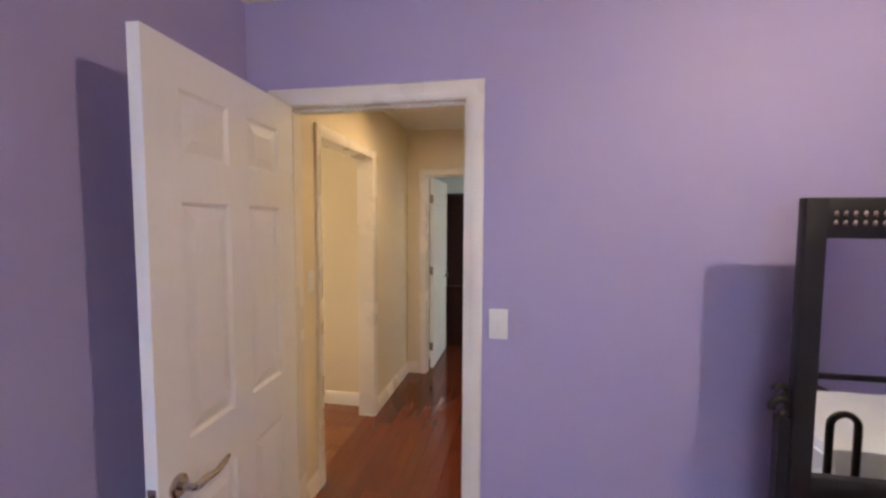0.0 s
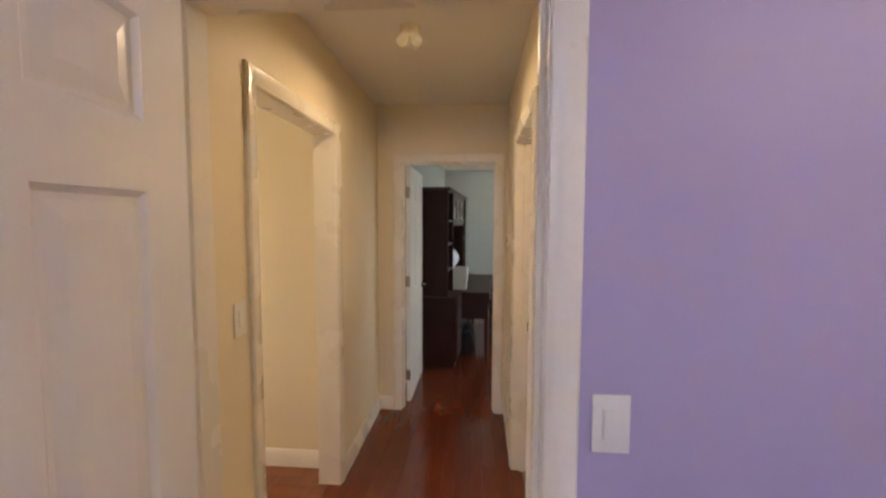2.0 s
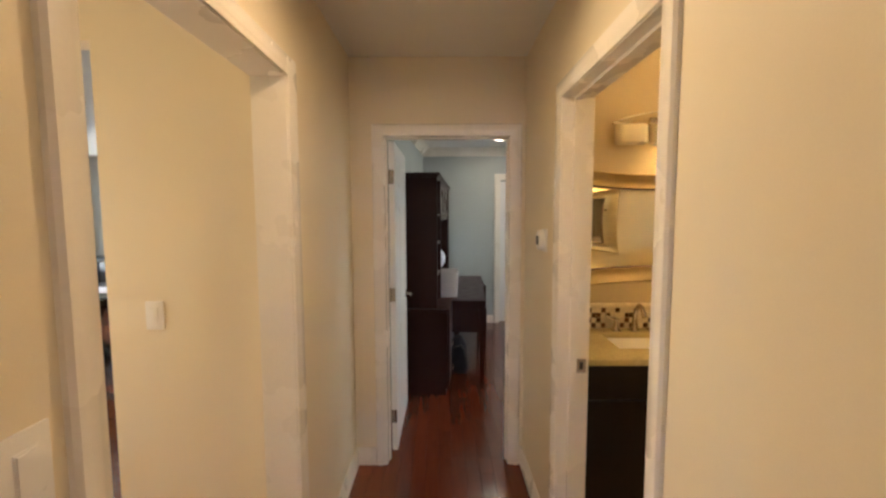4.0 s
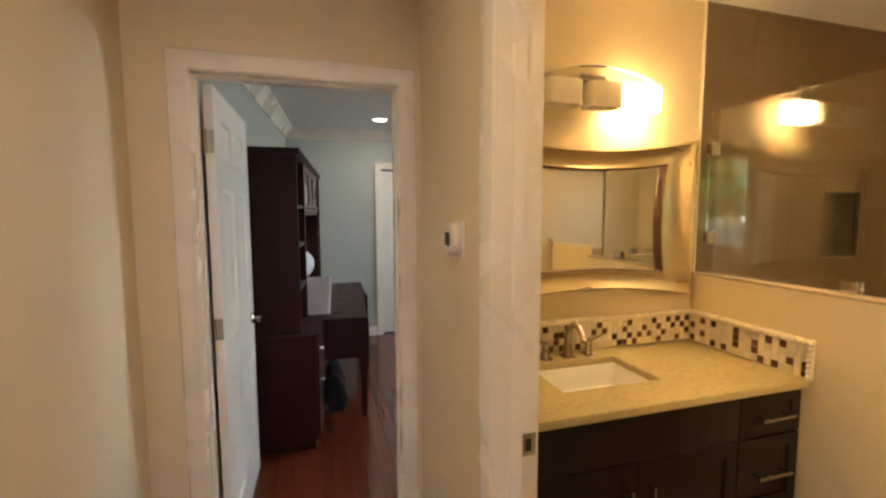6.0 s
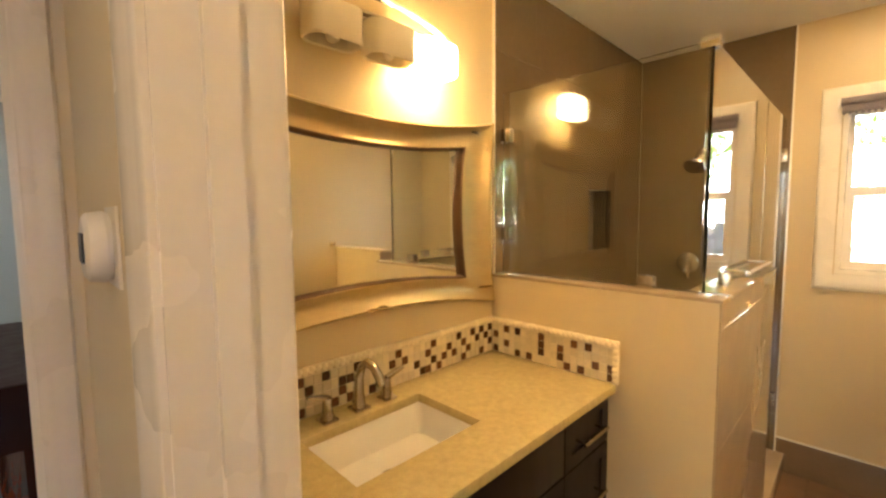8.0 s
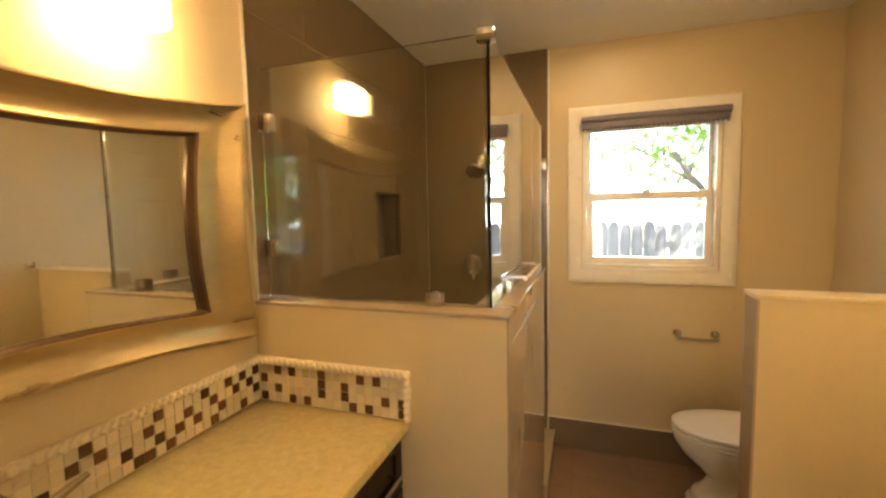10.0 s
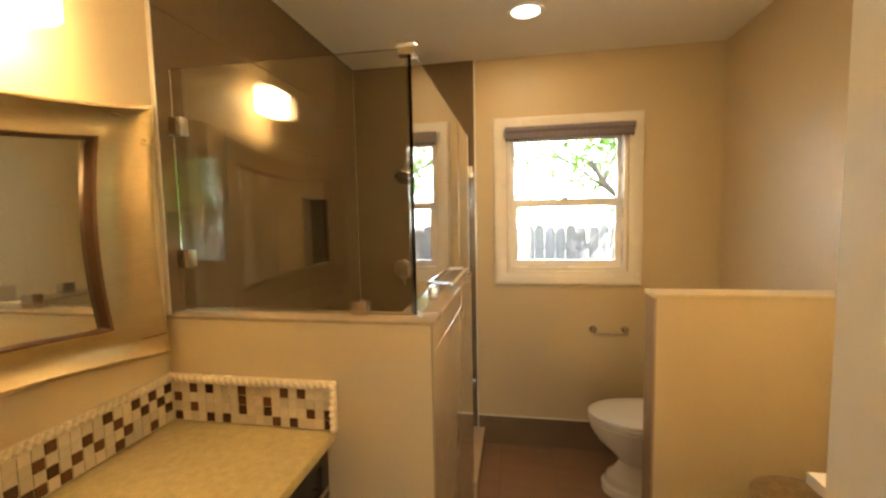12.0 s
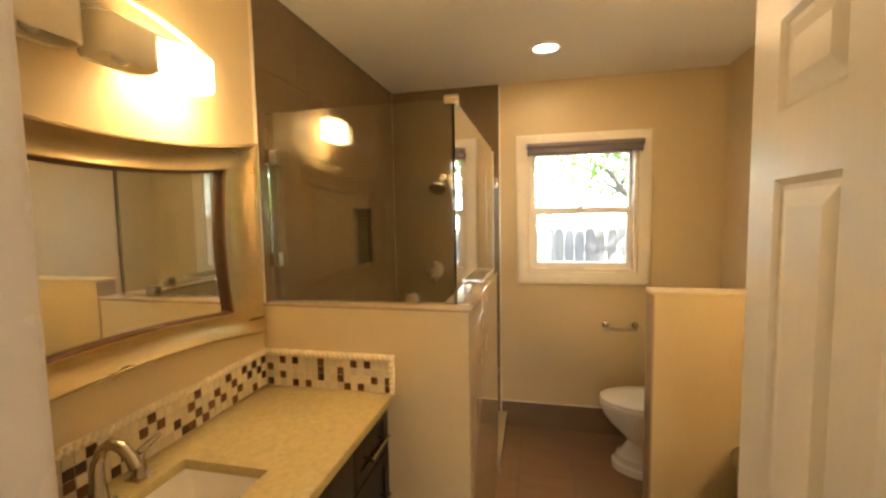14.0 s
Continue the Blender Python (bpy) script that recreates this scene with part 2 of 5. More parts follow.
def smooth(me, angle=35):
    me.shade_smooth()
    me.set_sharp_from_angle(angle=radians(angle))


def part(name, bm, material, parent, label="", local=False, soft=True):
    """Links a bmesh as one mesh under a thing or a part. Its points are in the world unless local."""
    me = bpy.data.meshes.new(name)
    m = WORLD[parent.name]
    if not local:
        bm.transform(m.inverted())
    bmesh.ops.recalc_face_normals(bm, faces=bm.faces)
    bm.to_mesh(me)
    bm.free()
    if soft:
        smooth(me)
    me.materials.append(material)
    ob = new(name, me)
    ob.parent = parent
    WORLD[ob.name] = m
    return tagged(ob, label)


def solo(name, bm, material, label, category, kind="", group="", soft=True, at=None):
    """A thing of one mesh."""
    me = bpy.data.meshes.new(name)
    if at:
        bm.transform(Matrix.Translation(at).inverted())
    bmesh.ops.recalc_face_normals(bm, faces=bm.faces)
    bm.to_mesh(me)
    bm.free()
    if soft:
        smooth(me)
    me.materials.append(material)
    ob = new(name, me)
    if at:
        ob.location = at
    WORLD[ob.name] = Matrix.Translation(at) if at else Matrix()
    return tagged(ob, label, category, group, kind)


def B(*a, bevel=0.0):
    return box(bmesh.new(), *a, bevel=bevel)


def boxes(*rows, bevel=0.0):
    bm = bmesh.new()
    for r in rows:
        box(bm, *r, bevel=bevel)
    return bm


def cells(rows):
    """One joined skin round all boxes of rows, with no faces inside."""
    bm = bmesh.new()
    g = [sorted({round(r[k + d], 5) for r in rows for d in (0, 3)}) for k in range(3)]
    full = set()
    for i in range(len(g[0]) - 1):
        for j in range(len(g[1]) - 1):
            for k in range(len(g[2]) - 1):
                c = [(g[a][n] + g[a][n + 1]) / 2 for a, n in enumerate((i, j, k))]
                if any(all(r[a] < c[a] < r[a + 3] for a in range(3)) for r in rows):
                    full.add((i, j, k))
    verts = {}

    def v(p):
        if p not in verts:
            verts[p] = bm.verts.new([g[a][p[a]] for a in range(3)])
        return verts[p]
    for c in full:
        for a in range(3):
            for d in (0, 1):
                n = list(c)
                n[a] += 1 if d else -1
                if tuple(n) in full:
                    continue
                b, e = [q for q in range(3) if q != a]
                f = []
                for u, w in ((0, 0), (1, 0), (1, 1), (0, 1)):
                    p = list(c)
                    p[a] += d
                    p[b] += u
                    p[e] += w
                    f.append(v(tuple(p)))
                bm.faces.new(f)
    return bm


# ---- the large structure ----
CE = 2.48


def wall(name, mat_, label, *rows):
    return solo(name, cells(rows), mat_, label, "wall", "structure", soft=False)


def slab(name, mat_, label, category, *rows):
    return solo(name, boxes(*rows), mat_, label, category, "structure", soft=False)


# bedroom: x -1.01 to 2.99, y -2.6 to 1.515
wall("wall_bedroom_door", PURPLE, "lilac purple painted wall with a white doorway", (-1.01, 1.515, 0, -0.855, 1.575, CE), (-0.065, 1.515, 0, 2.99, 1.575, CE), (-0.855, 1.515, 2.055, -0.065, 1.575, CE))
wall("wall_bedroom_west", PURPLE, "lilac purple painted wall beside the open door", (-1.13, -2.6, 0, -1.01, 1.575, CE))
wall("wall_bedroom_south", PURPLE, "lilac purple bedroom wall with a window", (-1.13, -2.72, 0, -0.95, -2.6, CE), (0.15, -2.72, 0, 3.11, -2.6, CE), (-0.95, -2.72, 0, 0.15, -2.6, 0.9), (-0.95, -2.72, 2.0, 0.15, -2.6, CE))
wall("wall_bedroom_east", PURPLE, "lilac purple painted bedroom wall", (2.99, -2.6, 0, 3.11, 1.575, CE))
# hall: x -1.02 to 0.02, y 1.635 to 4.06
wall("wall_hall_south", CREAM, "cream painted hall wall round the bedroom doorway", (-1.02, 1.575, 0, -0.855, 1.635, CE), (-0.065, 1.575, 0, 0.02, 1.635, CE), (-0.855, 1.575, 2.055, -0.065, 1.635, CE))
wall("wall_hall_west", CREAM, "cream painted hall wall with a cased opening", (-1.14, 1.575, 0, -1.02, 2.168, CE), (-1.14, 3.042, 0, -1.02, 4.06, CE), (-1.14, 2.168, 2.062, -1.02, 3.042, CE))
wall("wall_hall_north", CREAM, "cream painted wall at the hall's end", (-1.14, 4.06, 0, -0.841, 4.12, CE), (-0.053, 4.06, 0, 0.02, 4.12, CE), (-0.841, 4.06, 2.05, -0.053, 4.12, CE))
wall("wall_hall_east", CREAM, "cream painted hall wall with the bathroom doorway", (0.02, 1.575, 0, 0.0775, 2.483, CE), (0.02, 3.284, 0, 0.0775, 4.12, CE), (0.02, 2.483, 2.055, 0.0775, 3.284, CE))
# bathroom: x 0.135 to 2.94, y 1.70 to 3.94
wall("wall_bath_west", TAN, "tan painted bathroom wall round its doorway", (0.0775, 1.635, 0, 0.135, 2.483, CE), (0.0775, 3.284, 0, 0.135, 4.0, CE), (0.0775, 2.483, 2.055, 0.135, 3.284, CE))
wall("wall_bath_north", TAN, "tan painted bathroom wall behind the vanity", (0.135, 3.94, 0, 2.188, 4.06, CE), (2.472, 3.94, 0, 3.09, 4.06, CE), (2.188, 3.94, 0, 2.472, 4.06, 1.265), (2.188, 3.94, 1.627, 2.472, 4.06, CE))
wall("wall_bath_south", TAN, "tan painted bathroom wall behind the second vanity", (0.135, 1.635, 0, 3.09, 1.70, CE))
wall("wall_bath_east", TAN, "tan painted bathroom wall with a sash window", (2.94, 1.70, 0, 3.09, 2.215, CE), (2.94, 2.935, 0, 3.09, 3.94, CE), (2.94, 2.215, 0, 3.09, 2.935, 1.157), (2.94, 2.215, 2.03, 3.09, 2.935, CE))
# office: x -0.92 to 2.6, y 4.18 to 7.5
wall("wall_office_south", BLUE, "blue-grey painted office wall round the doorway", (-1.04, 4.12, 0, -0.841, 4.18, CE), (-0.053, 4.12, 0, 2.72, 4.18, CE), (-0.841, 4.12, 2.05, -0.053, 4.18, CE))
# its west wall runs slightly askew
# added blocker: keeps daylight out of the gap over the closet door
wall("wall_closet_light_block", BLUE, "unseen panel added behind the closet door to block daylight", (0.2, 7.6205, 0, 1.28, 7.70, CE))
OFFICE_W = ((-0.925, 4.18), (-0.745, 7.5))
bm = bmesh.new()
ring_loft(bm, [[(OFFICE_W[0][0], 4.18, z), (OFFICE_W[1][0], 7.5, z), (OFFICE_W[1][0], 7.62, z), (-1.04, 7.62, z), (-1.04, 4.18, z)] for z in (0, CE)])
solo("wall_office_west", bm, BLUE, "blue-grey painted office wall behind the hutch desk", "wall", "structure", soft=False)
wall("wall_office_north", BLUE, "blue-grey painted office wall with a closet doorway", (-0.745, 7.5, 0, 0.34, 7.62, CE), (1.14, 7.5, 0, 2.72, 7.62, CE), (0.34, 7.5, 2.05, 1.14, 7.62, CE))
wall("wall_office_east", BLUE, "blue-grey painted office wall with an assumed, unseen window", (2.6, 4.18, 0, 2.72, 5.25, CE), (2.6, 6.75, 0, 2.72, 7.5, CE), (2.6, 5.25, 0, 2.72, 6.75, 0.9), (2.6, 5.25, 2.0, 2.72, 6.75, CE))
# passage to the dining room and the dining room: x -6.1 to -1.14, y 3.3 to 8.3
wall("wall_passage_north", CREAM, "cream painted passage wall ending at the dining room opening", (-1.825, 3.2, 0, -1.14, 3.3, CE), (-3.1, 3.2, 2.237, -1.825, 3.3, CE), (-3.6, 3.2, 0, -3.1, 3.3, CE))
wall("wall_passage_south", CREAM, "cream painted passage wall", (-3.6, 1.8, 0, -1.14, 1.9, CE))
wall("wall_passage_west", CREAM, "cream painted passage end wall with an added, unseen window", (-3.7, 1.8, 0, -3.6, 2.0, CE), (-3.7, 3.1, 0, -3.6, 3.3, CE), (-3.7, 2.0, 0, -3.6, 3.1, 0.4), (-3.7, 2.0, 2.25, -3.6, 3.1, CE))
wall("wall_dining_east", PALE, "pale painted dining room wall", (-1.24, 3.3, 0, -1.14, 8.4, CE))
wall("wall_dining_north", PALE, "pale painted dining room wall", (-6.2, 8.3, 0, -1.24, 8.4, CE))
wall("wall_dining_west", PALE, "pale painted dining room wall with a bright window", (-6.2, 3.3, 0, -6.1, 5.8, CE), (-6.2, 7.4, 0, -6.1, 8.3, CE), (-6.2, 5.8, 0, -6.1, 7.4, 0.85), (-6.2, 5.8, 2.15, -6.1, 7.4, CE))
wall("wall_dining_south", PALE, "pale painted dining room wall", (-6.2, 3.2, 0, -3.6, 3.3, CE))

slab("ceiling", CEIL, "white painted ceiling over all rooms", "ceiling", (-6.2, -2.72, CE, 3.11, 8.4, CE + 0.12))
slab("subfloor", JOINT, "dark wooden subfloor under the floorboards", "floor", (-6.2, -2.72, -0.15, 3.11, 8.4, -0.012))


def casing(name, W, Ht, m, label="white moulded door casing", sill=False, width=0.07):
    """The moulded trim round an opening W wide and Ht high; local u along the wall, v up, n out of it."""
    k = width / 0.07
    prof = [(0.004, 0.0), (0.004, 0.009), (0.010 * k, 0.013), (0.024 * k, 0.0135), (0.030 * k, 0.0175), (0.055 * k, 0.0205), (0.064 * k, 0.018), (0.070 * k, 0.010), (0.070 * k, 0.0)]
    bm = bmesh.new()
    cols = []
    for o, d in prof:
        path = [(-o, -o if sill else 0), (-o, Ht + o), (W + o, Ht + o), (W + o, -o if sill else 0)]
        cols.append([bm.verts.new((u, v, d)) for u, v in path])
    for a, b in zip(cols, cols[1:]):
        for i in range(4 if sill else 3):
            bm.faces.new((a[i], a[(i + 1) % 4], b[(i + 1) % 4], b[i]))
    bm.transform(m)
    return solo(name, bm, TRIM, label, "trim", "structure")


def facing(x, y, z, n):
    """Local u, v, n axes of a wall that faces n: '+x', '-x', '+y' or '-y'; u runs to the right as one looks at it."""
    u = {"-y": (1, 0, 0), "+y": (-1, 0, 0), "+x": (0, 1, 0), "-x": (0, -1, 0)}[n]
    d = {"-y": (0, -1, 0), "+y": (0, 1, 0), "+x": (1, 0, 0), "-x": (-1, 0, 0)}[n]
    return Matrix(((u[0], 0, d[0], x), (u[1], 0, d[1], y), (0, 1, 0, z), (0, 0, 0, 1)))


casing("trim_bedroom_door", 0.75, 2.035, facing(-0.835, 1.515, 0, "-y"))
casing("trim_bedroom_door_hall", 0.75, 2.035, facing(-0.085, 1.635, 0, "+y"))
casing("trim_passage_opening", 0.854, 2.048, facing(-1.02, 2.178, 0, "+x"))
casing("trim_office_door", 0.748, 2.026, facing(-0.821, 4.06, 0, "-y"))
casing("trim_office_door_inside", 0.748, 2.026, facing(-0.073, 4.18, 0, "+y"))
casing("trim_bath_door", 0.777, 2.035, facing(0.02, 3.272, 0, "-x"))
casing("trim_bath_door_inside", 0.777, 2.035, facing(0.135, 2.495, 0, "+x"))
casing("trim_closet_door", 0.80, 2.04, facing(0.34, 7.5, 0, "-y"), width=0.085)


def jambs(name, along, a0, a1, t0, t1, top, stop=None, label="white painted door jamb"):
    """Boards that line an opening; along: the axis of its width; t0, t1: through the wall; stop: where the door stop runs."""
    rows = [(a0 - 0.02, t0, 0, a0, t1, top + 0.02), (a1, t0, 0, a1 + 0.02, t1, top + 0.02), (a0, t0, top, a1, t1, top + 0.02)]
    if stop:
        s0, s1 = stop
        rows += [(a0, s0, 0, a0 + 0.011, s1, top - 0.011), (a1 - 0.011, s0, 0, a1, s1, top - 0.011), (a0, s0, top - 0.011, a1, s1, top)]
    if along == "y":
        rows = [(r[1], r[0], r[2], r[4], r[3], r[5]) for r in rows]
    return solo(name, cells(rows), TRIM, label, "door frame", "structure", soft=False)


jambs("doorframe_bedroom", "x", -0.835, -0.085, 1.513, 1.637, 2.035, (1.553, 1.585))
jambs("doorframe_passage", "y", 2.178, 3.032, -1.142, -1.018, 2.048)
jambs("doorframe_office", "x", -0.821, -0.073, 4.058, 4.182, 2.026, (4.100, 4.135))
jambs("doorframe_bath", "y", 2.495, 3.272, 0.018, 0.137, 2.035, (0.060, 0.092))
jambs("doorframe_closet", "x", 0.34, 1.14, 7.498, 7.62, 2.04)


def skirting(name, x0, y0, x1, y1, n, h=0.11, mat_=None, label="white moulded baseboard"):
    """A baseboard along a wall from one point to another, proud of it by n."""
    bm = bmesh.new()
    a, b, nv = Vector((x0, y0, 0)), Vector((x1, y1, 0)), Vector((n[0], n[1], 0))
    prof = [(0, 0.0), (0.016, 0.0), (0.016, h * 0.72), (0.011, h * 0.82), (0.009, h * 0.93), (0.004, h), (0, h)]
    ring_loft(bm, [[p + nv * d + Vector((0, 0, z)) for d, z in prof] for p in (a, b)])
    return solo(name, bm, mat_ or TRIM, label, "baseboard", "structure")


for k, r in enumerate([(-1.02, 1.635, -1.02, 2.106, (1, 0)), (-1.02, 3.104, -1.02, 4.06, (1, 0)), (-1.02, 4.06, -0.893, 4.06, (0, -1)), (0.0, 4.06, 0.02, 4.06, (0, -1)),
                       (0.02, 4.06, 0.02, 3.344, (-1, 0)), (0.02, 2.423, 0.02, 1.635, (-1, 0)), (-1.825, 3.2, -1.142, 3.2, (0, -1)),
                       (-0.745, 7.5, 0.253, 7.5, (0, -1)), (*OFFICE_W[0], *OFFICE_W[1], (1, 0)), (1.227, 7.5, 2.6, 7.5, (0, -1)),
                       (-1.01, -2.6, -1.01, 1.515, (1, 0)), (-0.013, 1.515, 2.99, 1.515, (0, -1)), (-6.1, 8.3, -1.24, 8.3, (0, -1))]):
    skirting("baseboard_%d" % (k + 1), *r)


def crown(name, x0, y0, x1, y1, n):
    bm = bmesh.new()
    nv = Vector((n[0], n[1], 0))
    prof = [(0.0, -0.115), (0.012, -0.115), (0.018, -0.095), (0.05, -0.055), (0.075, -0.022), (0.085, -0.018), (0.095, -0.001), (0.0, -0.001)]
    ring_loft(bm, [[Vector((p[0], p[1], CE)) + nv * d + Vector((0, 0, z)) for d, z in prof] for p in ((x0, y0), (x1, y1))])
    return solo(name, bm, TRIM, "white crown moulding under the ceiling", "trim", "structure")


crown("trim_crown_office_west", *OFFICE_W[0], *OFFICE_W[1], (1, 0))
crown("trim_crown_office_north", -0.745, 7.5, 2.6, 7.5, (0, -1))
crown("trim_crown_office_east", 2.6, 4.18, 2.6, 7.5, (-1, 0))




def bead(name, x0, y0, x1, y1, n):
    """A thin white bead where a wall meets the ceiling."""
    bm = bmesh.new()
    nv = Vector((n[0], n[1], 0))
    prof = [(0.0, -0.016), (0.006, -0.015), (0.012, -0.010), (0.015, -0.001), (0.0, -0.001)]
    ring_loft(bm, [[Vector((p[0], p[1], CE)) + nv * d + Vector((0, 0, z)) for d, z in prof] for p in ((x0, y0), (x1, y1))])
    return solo(name, bm, TRIM, "thin white bead under the ceiling", "trim", "structure")


bead("trim_bead_bedroom_north", -1.01, 1.515, 2.99, 1.515, (0, -1))
bead("trim_bead_bedroom_west", -1.01, -2.6, -1.01, 1.50, (1, 0))


# ---- doors ----
def rect_loop(bm, u0, v0, u1, v1, d):
    return [bm.verts.new((u0, d, v0)), bm.verts.new((u1, d, v0)), bm.verts.new((u1, d, v1)), bm.verts.new((u0, d, v1))]


def raised_panel(u0, v0, u1, v1, t):
    """A raised field with sloped borders on both faces of a door t thick; u along x, v along z."""
    bm = bmesh.new()
    for s in (0, 1):
        f = (lambda q: q) if s == 0 else (lambda q: t - q)
        loops = [rect_loop(bm, u0 + e, v0 + e, u1 - e, v1 - e, f(d)) for e, d in ((0, 0.0), (0.011, 0.0085), (0.020, 0.0085), (0.050, 0.0015))]
        for a, b in zip(loops, loops[1:]):
            for i in range(4):
                bm.faces.new((a[i], a[(i + 1) % 4], b[(i + 1) % 4], b[i]))
        bm.faces.new(loops[-1])
    return bm


def lever(parent, u, z, t, side, reach, metal):
    """A lever handle with its rose; side: the face it stands on; reach: the way it points along u."""
    d0, s = (0, -1) if side == 0 else (t, 1)
    bm = bmesh.new()
    tube(bm, [(u, d0, z), (u, d0 + s * 0.006, z), (u, d0 + s * 0.011, z)], [0.032, 0.031, 0.024], 20)
    h = part("handle_rose", bm, metal, parent, "round metal handle rose", local=True)
    bm = bmesh.new()
    tube(bm, [(u, d0 + s * 0.011, z), (u, d0 + s * 0.045, z), (u + reach * 0.012, d0 + s * 0.055, z + 0.001)], [0.010, 0.010, 0.011], 12)
    tube(bm, [(u, d0 + s * 0.052, z), (u + reach * 0.03, d0 + s * 0.056, z + 0.004), (u + reach * 0.065, d0 + s * 0.055, z - 0.004), (u + reach * 0.095, d0 + s * 0.052, z + 0.002), (u + reach * 0.115, d0 + s * 0.050, z + 0.008)], [0.011, 0.010, 0.008, 0.009, 0.005], 12)
    part("lever", bm, metal, parent, "curved metal door lever", local=True)


def hinge(parent, z, u, d, metal):
    bm = bmesh.new()
    tube(bm, [(u, d, z - 0.045), (u, d, z + 0.045)], 0.006, 10)
    box(bm, -0.0025, 0.002, z - 0.044, -0.0002, 0.033, z + 0.044)
    part("hinge", bm, metal, parent, "metal butt hinge", local=True)


def panel_door(name, label, at, turn, width, height=2.02, t=0.035, flip=1, metal=None, handle=True, mat_=None, hz=0.93, big=1.0):
    """A six-panel door hung at its hinge edge; turn: degrees of its free edge from +x."""
    metal, mat_ = metal or CHROME, mat_ or DOORP
    d = thing(name, label, "door", at, kind="", turn=turn)
    st, mid = 0.115, 0.10
    pw = (width - 2 * st - mid) / 2
    us = [(st, st + pw), (st + pw + mid, width - st)]
    vs = [(0.20, 0.80), (0.97, 1.62), (1.74, height - 0.115)]
    bm = boxes((0, 0, 0.008, st, t, height), (width - st, 0, 0.008, width, t, height), (st + pw, 0, 0.008, st + pw + mid, t, height))
    for u0, u1 in us:
        for a, b in ((0.008, 0.20), (0.80, 0.97), (1.62, 1.74), (height - 0.115, height)):
            box(bm, u0, 0, a, u1, t, b)
    bmesh.ops.remove_doubles(bm, verts=bm.verts, dist=0.0004)
    part("slab", bm, mat_, d, local=True, soft=False)
    for u0, u1 in us:
        for v0, v1 in vs:
            part("panel", raised_panel(u0, v0, u1, v1, t), mat_, d, local=True, soft=False)
    if handle:
        for side in (0, 1):
            lever(d, width - 0.065, hz, t, side, -big, metal)
        bm = B(width - 0.001, 0.006, hz - 0.03, width + 0.0015, t - 0.006, hz + 0.03)
        box(bm, width, t / 2 - 0.007, hz - 0.012, width + 0.010, t / 2 + 0.007, hz + 0.012, bevel=0.002)
        part("latch", bm, metal, d, "small metal latch plate", local=True)
    for z in (0.24, 1.05, 1.80):
        hinge(d, z, -0.004, t if flip > 0 else 0.0, metal)
    return d


def door_turn(x0, y0, x1, y1):
    return math.degrees(math.atan2(y1 - y0, x1 - x0))


BED_DOOR = panel_door("bedroom_door", "white six-panel bedroom door standing wide open", (-0.832, 1.498, 0), door_turn(-0.832, 1.498, -0.782, 0.74), 0.745, height=2.032, flip=-1, hz=0.868, big=1.25)
OFF_DOOR = panel_door("office_door", "white six-panel office door standing open", (-0.777, 4.200, 0), door_turn(-0.777, 4.200, -0.772, 4.935), 0.742)
BATH_DOOR = panel_door("bath_door", "white six-panel bathroom door swung into the room", (0.142, 2.458, 0), door_turn(0.142, 2.458, 0.893, 2.395), 0.755, flip=-1, hz=0.88)
CLOSET_DOOR = panel_door("closet_door", "white panelled closet door, closed", (0.345, 7.545, 0), 0, 0.79, handle=False)


# ---- wall plates and small wall fittings ----
def switch(name, label, m, rocker=True):
    s = thing(name, label, "light switch")
    bm = boxes((-0.036, -0.058, 0, 0.036, 0.058, 0.006), bevel=0.002)
    bm.transform(m)
    part("plate", bm, PLASTIC, s)
    bm = boxes((-0.017, -0.033, 0.006, 0.017, 0.033, 0.0075)) if rocker else boxes((-0.006, -0.012, 0.006, 0.006, 0.012, 0.0075))
    bm.transform(m)
    part("bezel", bm, PLASTIC, s)
    bm = boxes((-0.0145, -0.030, 0.0075, 0.0145, 0.030, 0.0105), bevel=0.0015) if rocker else boxes((-0.004, -0.004, 0.0075, 0.004, 0.012, 0.019), bevel=0.001)
    bm.transform(m)
    part("rocker", bm, PLASTIC, s)
    return s


switch("light_switch", "white rocker light switch on the purple wall", facing(0.048, 1.515, 1.177, "-y"))
switch("light_switch", "white rocker light switch on the cream hall wall", facing(-1.02, 2.045, 1.235, "+x"))
switch("light_switch", "white rocker light switch on the passage wall", facing(-1.636, 3.2, 1.165, "-y"))

th = thing("thermostat", "round white thermostat with a dark side slot", "thermostat", (0.02, 3.57, 1.44))
bm = bmesh.new()
box(bm, 0.0155, 3.505, 1.385, 0.0199, 3.605, 1.495, bevel=0.0018)
part("backplate", bm, PLASTIC, th, "square white backplate")
bm = bmesh.new()
tube(bm, [(0.015, 3.57, 1.44), (0.008, 3.57, 1.44), (-0.009, 3.57, 1.44), (-0.014, 3.57, 1.44)], [0.046, 0.050, 0.047, 0.040], 28)
part("dial", bm, PLASTIC, th, "round white dial cover")
part("slot", B(-0.0165, 3.546, 1.420, -0.0135, 3.588, 1.460), DARKPLASTIC, th, "dark display slot")

cl = thing("ceiling_lampholder", "cream ceiling fixture with two angled bulbs and a pull chain", "ceiling light", (-0.54, 2.72, CE))
bm = bmesh.new()
lathe(bm, -0.54, 2.72, [(0.046, CE - 0.0005), (0.048, CE - 0.010), (0.044, CE - 0.03), (0.034, CE - 0.038)], 24)
part("base", bm, OPAL, cl)
